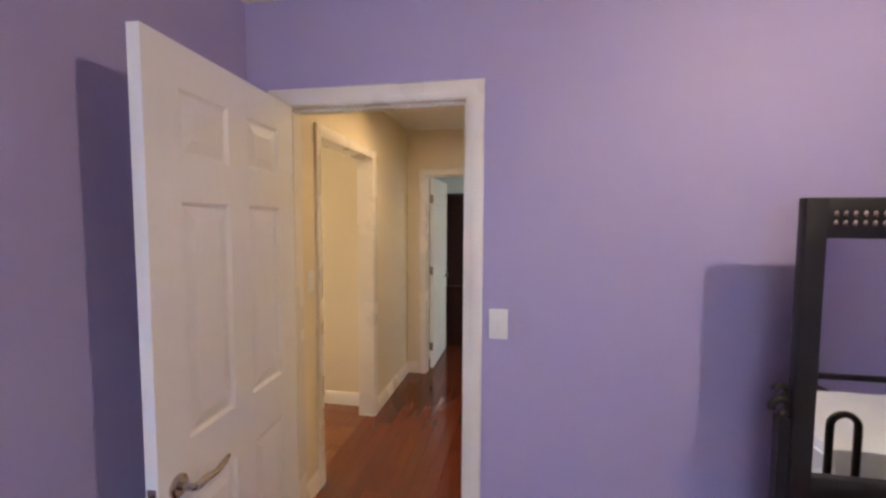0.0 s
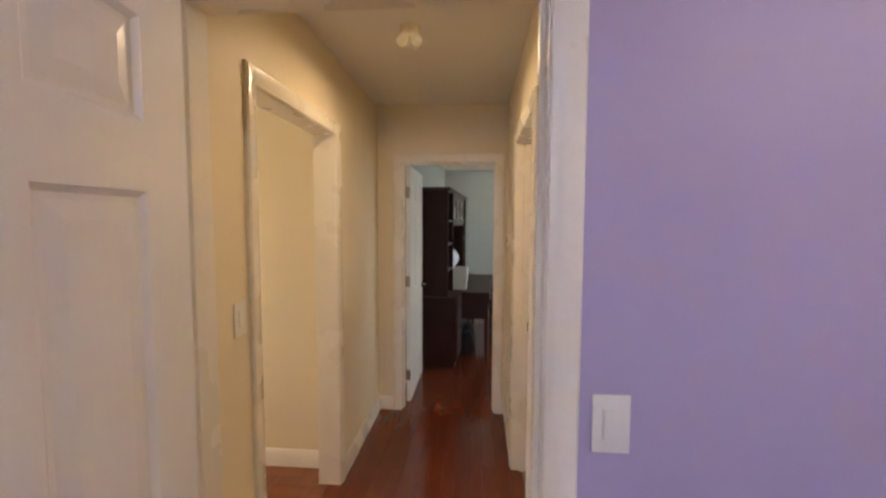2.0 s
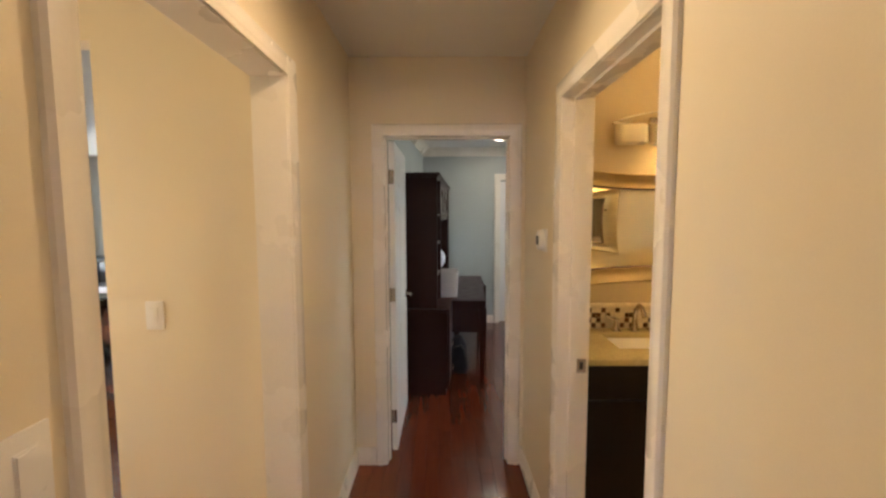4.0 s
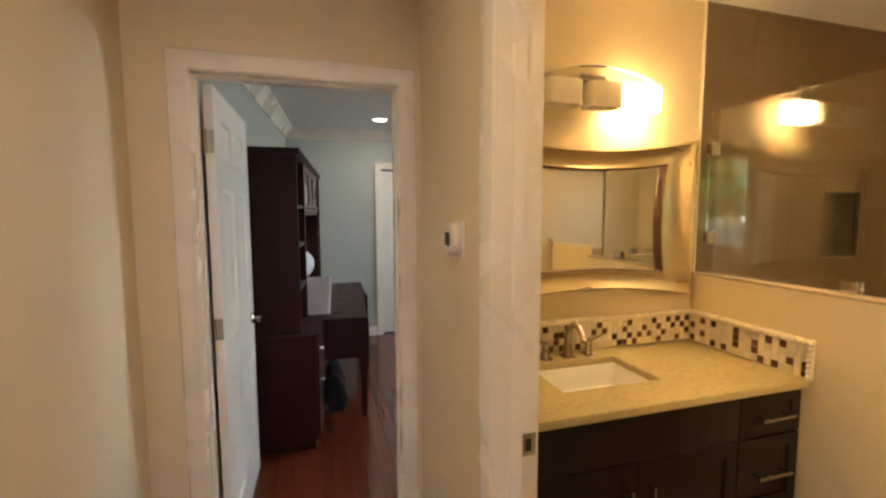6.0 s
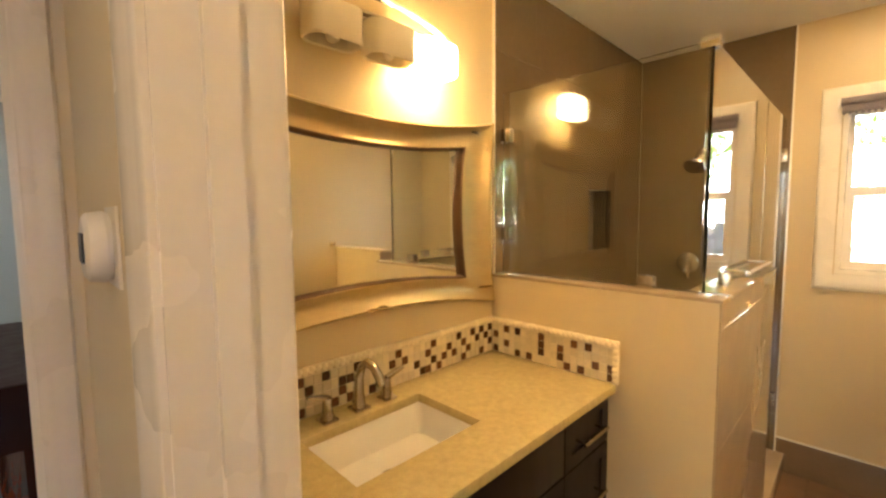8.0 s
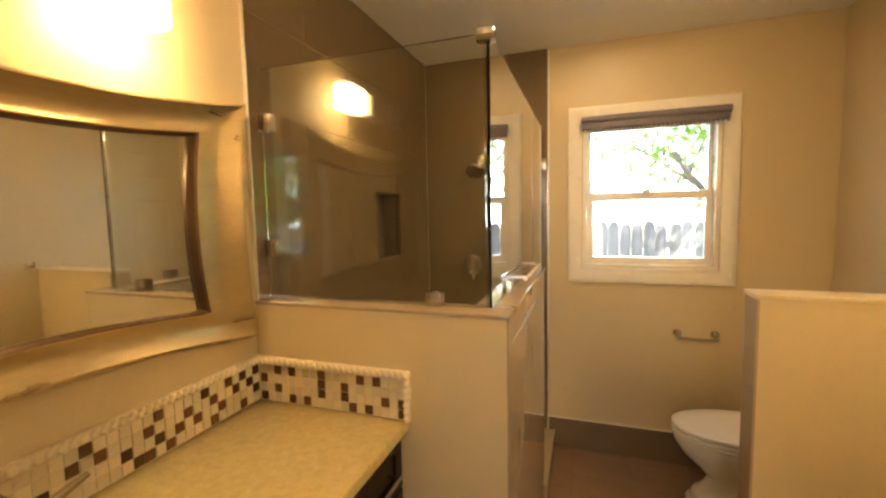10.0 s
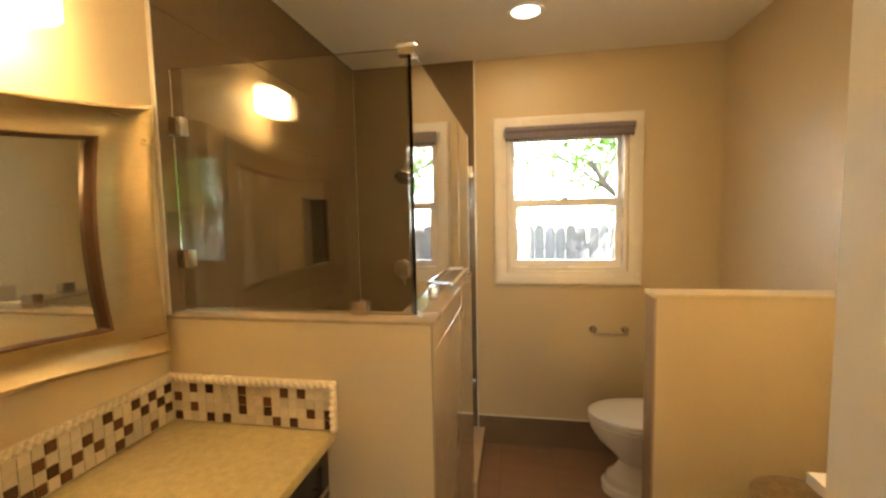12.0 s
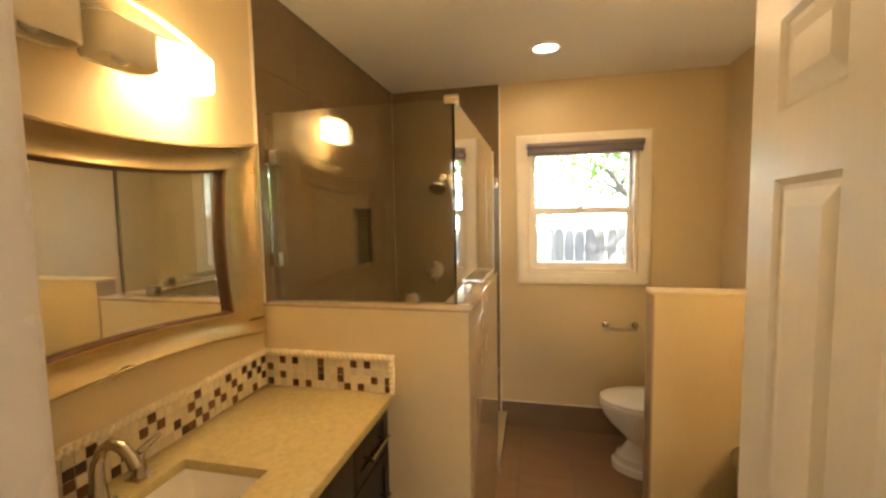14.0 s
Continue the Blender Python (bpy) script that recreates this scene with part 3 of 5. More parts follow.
for s in (-1, 1):
    bm = bmesh.new()
    tube(bm, [(-0.54 + s * 0.010, 2.715, CE - 0.03), (-0.54 + s * 0.024, 2.705, CE - 0.050), (-0.54 + s * 0.036, 2.70, CE - 0.074), (-0.54 + s * 0.042, 2.695, CE - 0.090)], [0.014, 0.019, 0.026, 0.015], 16)
    part("bulb", bm, DIM, cl, "unlit cream bulb given a faint added glow")
bm = bmesh.new()
tube(bm, [(-0.515, 2.70, CE - 0.035), (-0.512, 2.70, CE - 0.122)], 0.0025, 6)
part("pull_chain", bm, PLASTIC, cl)

bm = boxes((0.095, 3.2695, 0.892, 0.135, 3.2718, 0.952))
sp = solo("strike_plate", bm, CHROME, "metal strike plate on the bathroom door jamb", "strike plate")
part("hole", B(0.106, 3.2685, 0.905, 0.121, 3.2696, 0.938), DARKPLASTIC, sp)


def downlight(name, x, y, label):
    d = thing(name, label, "ceiling light", (x, y, CE))
    bm = bmesh.new()
    ring_loft(bm, [[(x + r * math.cos(a), y + r * math.sin(a), z) for a in (2 * math.pi * k / 28 for k in range(28))] for r, z in ((0.088, CE - 0.0006), (0.086, CE - 0.007), (0.070, CE - 0.008), (0.066, CE - 0.004))], cap=False)
    part("trim_ring", bm, PLASTIC, d, "white trim ring")
    bm = bmesh.new()
    lathe(bm, x, y, [(0.066, CE - 0.0035), (0.03, CE - 0.0055), (0.002, CE - 0.006)], 28, cap=False)
    part("lens", bm, LIT_SOFT, d, "glowing lens")
    return d


downlight("downlight", 2.345, 2.828, "round recessed ceiling light, switched on")
downlight("downlight", 0.235, 6.81, "round recessed ceiling light, switched on")
downlight("downlight", -4.22, 5.87, "round recessed ceiling light, switched on")


# ---- bathroom: vanity, mirror, light ----
def framed_mirror(name, x0, x1, y, s, label):
    """A wide mirror with a concave moulded frame on the wall at y; s: -1 faces -y, 1 faces +y."""
    zc, n = 1.4875, 22
    cx, hw = (x0 + x1) / 2, (x1 - x0) / 2
    t = thing(name, label, "mirror", (cx, y, 1.12))

    def edge(inset_x, inset_z, bow_x, bow_z, d):
        """A ring of points along a concave four-sided outline."""
        out, w, h = [], hw - inset_x, 0.3635 - inset_z
        for k in range(n):
            u = -1 + 2 * k / n
            out.append((cx + u * w, y + s * d, zc - 0.005 - h + 0.88 * bow_z * (1 - u * u)))
        for k in range(n // 2):
            v = -1 + 4 * k / n
            out.append((cx + w - bow_x * (1 - v * v), y + s * d, zc + v * h))
        for k in range(n):
            u = 1 - 2 * k / n
            out.append((cx + u * w, y + s * d, zc + h - bow_z * (1 - u * u)))
        for k in range(n // 2):
            v = 1 - 4 * k / n
            out.append((cx - w + bow_x * (1 - v * v), y + s * d, zc + v * h))
        return out

    bm = bmesh.new()
    ring_loft(bm, [edge(0, 0, 0.026, 0.066, 0.001), edge(0, 0, 0.026, 0.066, 0.036), edge(0.005, 0.005, 0.026, 0.065, 0.043), edge(0.016, 0.013, 0.026, 0.063, 0.044), edge(0.026, 0.020, 0.026, 0.062, 0.040),
                   edge(0.055, 0.042, 0.025, 0.055, 0.032), edge(0.080, 0.058, 0.0245, 0.050, 0.0265), edge(0.105, 0.075, 0.024, 0.044, 0.0240), edge(0.130, 0.092, 0.023, 0.040, 0.0250), edge(0.152, 0.105, 0.022, 0.035, 0.0300), edge(0.162, 0.112, 0.022, 0.033, 0.0320), edge(0.166, 0.114, 0.022, 0.033, 0.0315)], cap=False)
    part("frame", bm, CHAMPAGNE, t, "champagne silver-gold moulded frame")
    bm = bmesh.new()
    ring_loft(bm, [edge(0.166, 0.114, 0.022, 0.033, 0.0314), edge(0.170, 0.117, 0.022, 0.0325, 0.0310), edge(0.174, 0.120, 0.0215, 0.032, 0.0285), edge(0.182, 0.126, 0.021, 0.030, 0.0040)], cap=False)
    part("inner_lip", bm, BRONZE, t, "dark bronze inner lip")
    bm = bmesh.new()
    bm.faces.new([bm.verts.new(p) for p in edge(0.18, 0.124, 0.021, 0.030, 0.0075)])
    part("mirror_glass", bm, MIRROR, t, "mirror glass", soft=False)
    return t


framed_mirror("wall_mirror", 0.140, 1.303, 3.94, -1, "wide mirror in a concave champagne-gold frame above the vanity")
framed_mirror("wall_mirror", 0.315, 1.462, 1.70, 1, "matching champagne-framed mirror above the second vanity")


def vanity_light(cx, y, s, lit, label):
    """A three-shade bath bar with an arched metal band; lit: which shades glow."""
    t = thing("vanity_light", label, "wall light", (cx, y, 2.0))
    yy = y + s * 0.075
    part("backplate", boxes((cx - 0.06, min(y, y + s * 0.02), 2.03, cx + 0.06, max(y + s * 0.0008, y + s * 0.02), 2.10), bevel=0.003), CHROME, t)
    for dx in (-0.03, 0.03):
        bm = bmesh.new()
        tube(bm, [(cx + dx, y + s * 0.018, 2.065), (cx + dx, yy, 2.062)], 0.006, 8)
        part("stem", bm, CHROME, t)
    bm = bmesh.new()
    lo = [(cx - 0.29 + 0.58 * k / 24, yy, 2.056) for k in range(25)]
    ring_loft(bm, [[(p[0], p[1] - 0.011, p[2] - 0.003), (p[0], p[1] + 0.011, p[2] - 0.003), (p[0], p[1] + 0.011, p[2] + 0.003), (p[0], p[1] - 0.011, p[2] + 0.003)] for p in lo])
    part("bar", bm, CHROME, t, "flat metal bar")
    bm = bmesh.new()
    hi = [(cx - 0.29 + 0.58 * k / 24, yy, 2.058 + 0.058 * (1 - (2 * k / 24 - 1) ** 2)) for k in range(25)]
    ring_loft(bm, [[(p[0], p[1] - 0.011, p[2] - 0.002), (p[0], p[1] + 0.011, p[2] - 0.002), (p[0], p[1] + 0.011, p[2] + 0.002), (p[0], p[1] - 0.011, p[2] + 0.002)] for p in hi])
    part("arch", bm, STEEL, t, "thin arched chrome band")
    for k, dx in enumerate((-0.19, 0.0, 0.19)):
        x = cx + dx
        bm = bmesh.new()
        tube(bm, [(x, yy, 2.056), (x, yy, 2.046)], 0.022, 14)
        part("cap", bm, CHROME, t)
        bm = bmesh.new()

        def sq(w, z, r=0.03, e=0.0):
            out = []
            for qx, qy, a0 in ((1, 1, 0), (-1, 1, 90), (-1, -1, 180), (1, -1, 270)):
                for j in range(5):
                    a = radians(a0 + 90 * j / 4)
                    out.append((x + qx * (w - r) + r * math.cos(a), yy + qy * (w - 0.036 - r) + r * math.sin(a), z))
            return out
        ring_loft(bm, [sq(0.078, 2.046), sq(0.082, 2.040), sq(0.082, 1.952), sq(0.078, 1.946), sq(0.074, 1.950), sq(0.074, 2.038)])
        part("shade", bm, LIT if k in lit else OPAL, t, "glowing opal glass shade" if k in lit else "unlit white opal glass shade")
        if k not in lit:
            bm = bmesh.new()
            tube(bm, [(x, yy, 2.04), (x, yy, 1.975), (x, yy, 1.955), (x, yy, 1.948)], [0.016, 0.02, 0.016, 0.006], 12)
            part("bulb", bm, CERAMIC, t, "unlit bulb")
    return t


vanity_light(0.745, 3.94, -1, (2,), "three-shade vanity light with one lit opal shade")
# one shade is known to be lit; the other two glow to brighten the room
vanity_light(0.890, 1.70, 1, (0, 1, 2), "three-shade vanity light over the second mirror, two shades lit for extra light")


def bar_pull(parent, p0, p1, out, metal):
    """A square bar pull on two posts that stand out of a cabinet front."""
    a, b, o = Vector(p0), Vector(p1), Vector(out)
    d = (b - a).normalized()
    bm = bmesh.new()
    tube(bm, [a + o, b + o], 0.0058, 8)
    for q in (a + d * 0.014, b - d * 0.014):
        tube(bm, [q, q + o], 0.0045, 8)
    return part("pull", bm, metal, parent, "brushed nickel bar pull")


def shaker(x0, z0, x1, z1, y, s, rail=0.05):
    """A framed cabinet front in the plane y, facing s."""
    t = 0.019
    rows = [(x0, min(y, y + s * t), z0, x0 + rail, max(y, y + s * t), z1), (x1 - rail, min(y, y + s * t), z0, x1, max(y, y + s * t), z1),
            (x0 + rail, min(y, y + s * t), z0, x1 - rail, max(y, y + s * t), z0 + rail), (x0 + rail, min(y, y + s * t), z1 - rail, x1 - rail, max(y, y + s * t), z1),
            (x0 + rail, min(y, y + s * 0.010), z0 + rail, x1 - rail, max(y, y + s * 0.010), z1 - rail)]
    return cells(rows)


def slab_front(x0, z0, x1, z1, y, s):
    return B(x0, min(y, y + s * 0.019), z0, x1, max(y, y + s * 0.019), z1, bevel=0.002)


def vanity(x0, x1, yw, s, label, group="vanities"):
    """A vanity cabinet against the wall at yw that faces s, with a sink base and a drawer stack."""
    v = thing("vanity_cabinet", label, "vanity", ((x0 + x1) / 2, yw + s * 0.27, 0), group)
    yf = yw + s * (0.50 if s < 0 else 0.46)
    lo, hi = sorted((yw + s * 0.001, yf))
    part("body", boxes((x0, lo, 0.10, x0 + 0.018, hi, 0.8715), (x1 - 0.018, lo, 0.10, x1, hi, 0.8715), (x0 + 0.018, lo, 0.10, x1 - 0.018, hi, 0.118), (x0 + 0.018, min(yf, yf - s * 0.018), 0.118, x1 - 0.018, max(yf, yf - s * 0.018), 0.8715), (x0 + 0.01, min(yw + s * 0.001, yf - s * 0.06), 0.0005, x1 - 0.01, max(yw + s * 0.001, yf - s * 0.06), 0.10)), ESPRESSO, v, soft=False)
    xs = x1 - 0.30
    fr = part("drawer_front", slab_front(x0 + 0.006, 0.703, xs - 0.003, 0.866, yf, s), ESPRESSO, v)
    xm = x0 + (xs - x0) * 0.515
    for a, b, hx in ((x0 + 0.006, xm - 0.0025, xm - 0.043), (xm + 0.0025, xs - 0.003, xm + 0.043)):
        d = part("door", shaker(a, 0.11, b, 0.695, yf, s), ESPRESSO, v, soft=False)
        bar_pull(d, (hx, yf + s * 0.019, 0.625), (hx, yf + s * 0.019, 0.470), (0, s * 0.03, 0), CHROME)
    for z0, z1 in ((0.703, 0.866), (0.42, 0.695), (0.11, 0.412)):
        d = part("drawer_front", shaker(xs + 0.003, z0, x1 - 0.006, z1, yf, s, 0.042), ESPRESSO, v, soft=False)
        zc = z0 + (z1 - z0) * (0.45 if z0 > 0.6 else 0.5)
        bar_pull(d, (xs + 0.07, yf + s * 0.012, zc), (x1 - 0.07, yf + s * 0.012, zc), (0, s * 0.036, 0), CHROME)
    return v


vanity(0.14, 1.330, 3.94, -1, "espresso wood vanity cabinet with drawers and nickel pulls")
vanity(0.40, 1.300, 1.70, 1, "second espresso wood vanity with a pale top")


def countertop(x0, x1, yw, s, hole, mat_, label):
    """A stone top 3 cm thick with a rectangular cut-out."""
    yf = yw + s * (0.54 if s < 0 else 0.50)
    lo, hi = sorted((yw + s * 0.0012, yf))
    h = hole
    bm = bmesh.new()
    # one ring of top and bottom faces round the cut-out
    for z in (0.900, 0.872):
        o = [bm.verts.new(p) for p in ((x0, lo, z), (x1, lo, z), (x1, hi, z), (x0, hi, z))]
        i = [bm.verts.new(p) for p in ((h[0], h[1], z), (h[2], h[1], z), (h[2], h[3], z), (h[0], h[3], z))]
        for k in range(4):
            bm.faces.new((o[k], o[(k + 1) % 4], i[(k + 1) % 4], i[k]))
        if z == 0.900:
            top = (o, i)
        else:
            for a, b in zip(top, (o, i)):
                for k in range(4):
                    bm.faces.new((a[k], a[(k + 1) % 4], b[(k + 1) % 4], b[k]))
    bmesh.ops.recalc_face_normals(bm, faces=bm.faces)
    rim = [e for e in bm.edges if all(abs(v.co.z - 0.9) < 1e-5 for v in e.verts) and any(abs(f.normal.z) < 0.3 for f in e.link_faces)]
    bmesh.ops.bevel(bm, geom=rim, offset=0.003, segments=2, profile=0.5, affect="EDGES")
    return solo("countertop", bm, mat_, label, "countertop", at=((x0 + x1) / 2, (lo + hi) / 2, 0.872))


def basin(x0, y0, x1, y1, label):
    """A rectangular undermount basin."""
    bm = bmesh.new()

    def rr(e, z, r):
        out = []
        for cx, cy, a0 in ((x1 - e - r, y1 - e - r, 0), (x0 + e + r, y1 - e - r, 90), (x0 + e + r, y0 + e + r, 180), (x1 - e - r, y0 + e + r, 270)):
            for j in range(6):
                a = radians(a0 + 18 * j)
                out.append((cx + r * math.cos(a), cy + r * math.sin(a), z))
        return out
    ring_loft(bm, [rr(-0.02, 0.8715, 0.03), rr(-0.003, 0.8715, 0.02), rr(0.0, 0.866, 0.022), rr(0.008, 0.82, 0.03), rr(0.016, 0.782, 0.035), rr(0.035, 0.768, 0.05), rr(0.10, 0.763, 0.03)], cap=False)
    bm.faces.new([bm.verts.new(p) for p in rr(0.10, 0.763, 0.03)])
    bmesh.ops.remove_doubles(bm, verts=bm.verts, dist=0.0005)
    s = thing("sink_basin", label, "sink", ((x0 + x1) / 2, (y0 + y1) / 2, 0.73))
    part("bowl", bm, CERAMIC, s)
    bm = bmesh.new()
    lathe(bm, (x0 + x1) / 2, (y0 + y1) / 2 + 0.02, [(0.026, 0.7635), (0.024, 0.7665), (0.012, 0.766), (0.003, 0.769)], 20)
    part("drain", bm, CHROME, s, "round metal drain")
    return s


SINK = (0.405, 3.567, 0.815, 3.83)
countertop(0.137, 1.334, 3.94, -1, SINK, QUARTZ, "honey-coloured quartz countertop with a sink cut-out")
basin(*SINK, "white rectangular undermount sink")
SINK2 = (0.56, 1.80, 0.97, 2.06)
countertop(0.395, 1.310, 1.70, 1, SINK2, PLASTIC, "pale countertop of the second vanity")
basin(*SINK2, "white rectangular undermount sink in the second vanity")


def faucet(cx, y, s, label):
    """A widespread tap: arched spout and two lever handles."""
    t = thing("faucet", label, "faucet", (cx, y, 0.9))
    bm = bmesh.new()
    box(bm, cx - 0.026, y - 0.026, 0.9004, cx + 0.026, y + 0.026, 0.908, bevel=0.002)
    pts = [(cx, y, 0.906), (cx, y, 0.955), (cx, y + s * 0.004, 1.0), (cx, y + s * 0.020, 1.035), (cx, y + s * 0.048, 1.055), (cx, y + s * 0.080, 1.050), (cx, y + s * 0.105, 1.028), (cx, y + s * 0.118, 1.005)]
    tube(bm, pts, [0.022, 0.016, 0.0135, 0.013, 0.013, 0.013, 0.0135, 0.0145], 14)
    part("spout", bm, CHROME, t, "arched nickel spout")
    for d in (-0.105, 0.105):
        bm = bmesh.new()
        x = cx + d
        box(bm, x - 0.024, y - 0.024, 0.9004, x + 0.024, y + 0.024, 0.907, bevel=0.002)
        tube(bm, [(x, y, 0.906), (x, y, 0.935), (x, y, 0.955), (x, y, 0.968)], [0.021, 0.015, 0.013, 0.016], 14)
        tube(bm, [(x, y, 0.966), (x + (0.03 if d > 0 else -0.03), y + s * 0.004, 0.978), (x + (0.062 if d > 0 else -0.062), y + s * 0.006, 0.988)], [0.011, 0.009, 0.006], 10)
        part("handle", bm, CHROME, t, "nickel lever tap handle")
    return t


faucet(0.615, 3.875, -1, "brushed nickel widespread faucet with two lever handles")
faucet(0.765, 1.755, 1, "brushed nickel widespread faucet on the second vanity")


# ---- bathroom: backsplash ----
def one_mesh(name, bm):
    me = bpy.data.meshes.new(name)
    bmesh.ops.recalc_face_normals(bm, faces=bm.faces)
    bm.to_mesh(me)
    bm.free()
    return me


def piece(name, me, material, parent, m):
    """A tile, board or brick: an object of its own on a shared mesh."""
    ob = new(name, me)
    if not me.materials:
        me.materials.append(material)
    ob.parent = parent
    ob.matrix_basis = WORLD[parent.name].inverted() @ m
    return ob


def chip(w, h, t, c=0.0015):
    """A small slab with chamfered front edges, standing in x and z, its front towards -y."""
    bm = bmesh.new()
    a = [bm.verts.new(p) for p in ((-w, 0, -h), (w, 0, -h), (w, 0, h), (-w, 0, h))]
    b = [bm.verts.new(p) for p in ((-w, -t + c, -h), (w, -t + c, -h), (w, -t + c, h), (-w, -t + c, h))]
    d = [bm.verts.new(p) for p in ((-w + c, -t, -h + c), (w - c, -t, -h + c), (w - c, -t, h - c), (-w + c, -t, h - c))]
    for r, q in ((a, b), (b, d)):
        for i in range(4):
            bm.faces.new((r[i], r[(i + 1) % 4], q[(i + 1) % 4], q[i]))
    bm.faces.new(d)
    return bm


P, PW = 0.0297, 0.02755
TCREAM = one_mesh("mosaic_tile", chip(0.0127, 0.0138, 0.0026, 0.0007))
TCREAM.materials.append(TILE_CREAM)
TBROWN = one_mesh("mosaic_tile", chip(0.0127, 0.0138, 0.0026, 0.0007))
TBROWN.materials.append(TILE_BROWN)
rng = random.Random(7)


def brown_pattern(cols, rng, fixed=()):
    """Brown chips, about one in four, mostly touching at their corners."""
    out = set(fixed)
    if not fixed:
        for c in range(cols):
            for r in range(4):
                side = (c - 1, r) in out or (c, r - 1) in out
                corner = (c - 1, r - 1) in out or (c - 1, r + 1) in out
                if rng.random() < (0.05 if side else 0.52 if corner else 0.26):
                    out.add((c, r))
    return out


def rope(bm, a, b, r=0.011, pitch=0.020):
    """A twisted rope moulding between two points: a row of slanted beads."""
    a, b = Vector(a), Vector(b)
    d = (b - a)
    n = max(2, int(d.length / pitch))
    d.normalize()
    for k in range(n):
        c = a + (b - a) * ((k + 0.5) / n)
        side = Vector((0, 0, 1)) if abs(d.z) < 0.5 else (Vector((1, 0, 0)) if abs(d.x) < 0.5 else Vector((0, 1, 0)))
        ax = (d * 0.75 + side * 0.62).normalized()
        tube(bm, [c - ax * 0.0135, c - ax * 0.007, c + ax * 0.007, c + ax * 0.0135], [0.004, r * 0.86, r * 0.86, 0.004], 8)


bs = thing("backsplash", "cream and brown mosaic backsplash with a rope-moulded top", "backsplash", (0.74, 3.935, 0.901))
part("grout", boxes((0.138, 3.9345, 0.901, 1.334, 3.9392, 1.026), (1.3285, 3.403, 0.901, 1.3342, 3.9345, 1.026)), GROUT, bs, soft=False)
north = brown_pattern(43, rng)
for c in range(43):
    for r in range(4):
        m = pose(1.3285 - 0.016 - c * PW, 3.9345, 0.9165 + r * P + 0.0015)
        piece("mosaic_tile", TBROWN if (c, r) in north else TCREAM, None, bs, m)
east = brown_pattern(19, rng, fixed=((0, 2), (0, 0), (2, 3), (2, 1), (4, 3), (4, 0), (6, 0), (8, 3), (8, 2), (8, 1), (11, 2), (11, 1), (12, 0), (13, 3), (14, 0), (15, 3), (16, 1), (18, 1), (18, 0)))
for c in range(19):
    for r in range(4):
        m = pose(1.3285, 3.9265 - 0.0145 - c * PW, 0.9165 + r * P + 0.0015, 0, 0, -90)
        piece("mosaic_tile", TBROWN if (c, r) in east else TCREAM, None, bs, m)
bm = bmesh.new()
box(bm, 0.138, 3.926, 1.0262, 1.334, 3.9392, 1.050, bevel=0.002)
rope(bm, (0.14, 3.925, 1.0385), (1.322, 3.925, 1.0385))
part("rope_moulding", bm, ROPE, bs, "cream rope moulding", soft=True)
bm = bmesh.new()
box(bm, 1.320, 3.390, 1.0262, 1.3342, 3.9255, 1.050, bevel=0.002)
box(bm, 1.320, 3.390, 0.901, 1.3342, 3.4025, 1.0260, bevel=0.002)
rope(bm, (1.319, 3.392, 1.0385), (1.319, 3.922, 1.0385))
rope(bm, (1.319, 3.398, 0.905), (1.319, 3.398, 1.028))
part("rope_moulding", bm, ROPE, bs, "cream rope moulding")


# ---- bathroom: shower ----
solo("wall_shower_half_west", B(1.335, 3.108, 0, 1.445, 3.939, 1.219), TAN, "tan painted half wall beside the vanity", "half wall", "structure", soft=False)
solo("wall_shower_half_south", B(1.4455, 3.112, 0, 2.33, 3.215, 1.219), TAN, "half wall along the shower front", "half wall", "structure", soft=False)


def tiled(name, label, u0, u1, v0, v1, m, tw, th, material, joint, holes=(), t=0.009, offset=0.5, lip=0.0015):
    """A wall face of separate tiles with fine joints; u along the wall, v up; m: local x, -y out, z to the world."""
    holder = thing(name, label, "tile wall", kind="structure")
    beds = [(u0, -0.006, v0, u1, -0.0005, v1)]
    for h in holes:
        beds = [(u0, -0.006, v0, h[0], -0.0005, v1), (h[2], -0.006, v0, u1, -0.0005, v1), (h[0], -0.006, v0, h[2], -0.0005, h[1]), (h[0], -0.006, h[3], h[2], -0.0005, v1)]
    bm = boxes(*beds)
    bm.transform(m)
    part("tile_bed", bm, joint, holder, soft=False)
    cache = {}
    row, v = 0, v0
    while v < v1 - 0.002:
        vv = min(v + th, v1)
        u = u0 - (tw * offset if row % 2 else 0)
        while u < u1 - 0.002:
            a, b = max(u, u0), min(u + tw, u1)
            cuts = [(a, v, b, vv)]
            for h in holes:
                nxt = []
                for (p, q, r, s) in cuts:
                    if r <= h[0] or p >= h[2] or s <= h[1] or q >= h[3]:
                        nxt.append((p, q, r, s))
                        continue
                    if p < h[0]:
                        nxt.append((p, q, h[0], s))
                    if r > h[2]:
                        nxt.append((h[2], q, r, s))
                    x0, x1 = max(p, h[0]), min(r, h[2])
                    if q < h[1]:
                        nxt.append((x0, q, x1, h[1]))
                    if s > h[3]:
                        nxt.append((x0, h[3], x1, s))
                cuts = nxt
            for (p, q, r, s) in cuts:
                w, h = (r - p) / 2 - 0.0005, (s - q) / 2 - 0.0005
                if w < 0.004 or h < 0.004:
                    continue
                key = (round(w, 4), round(h, 4))
                if key not in cache:
                    cache[key] = one_mesh("tile", chip(w, h, t, 0.0005))
                piece("tile", cache[key], material, holder, m @ Matrix.Translation(((p + r) / 2, 0, (q + s) / 2)))
            u += tw
        v += th
        row += 1
    return holder


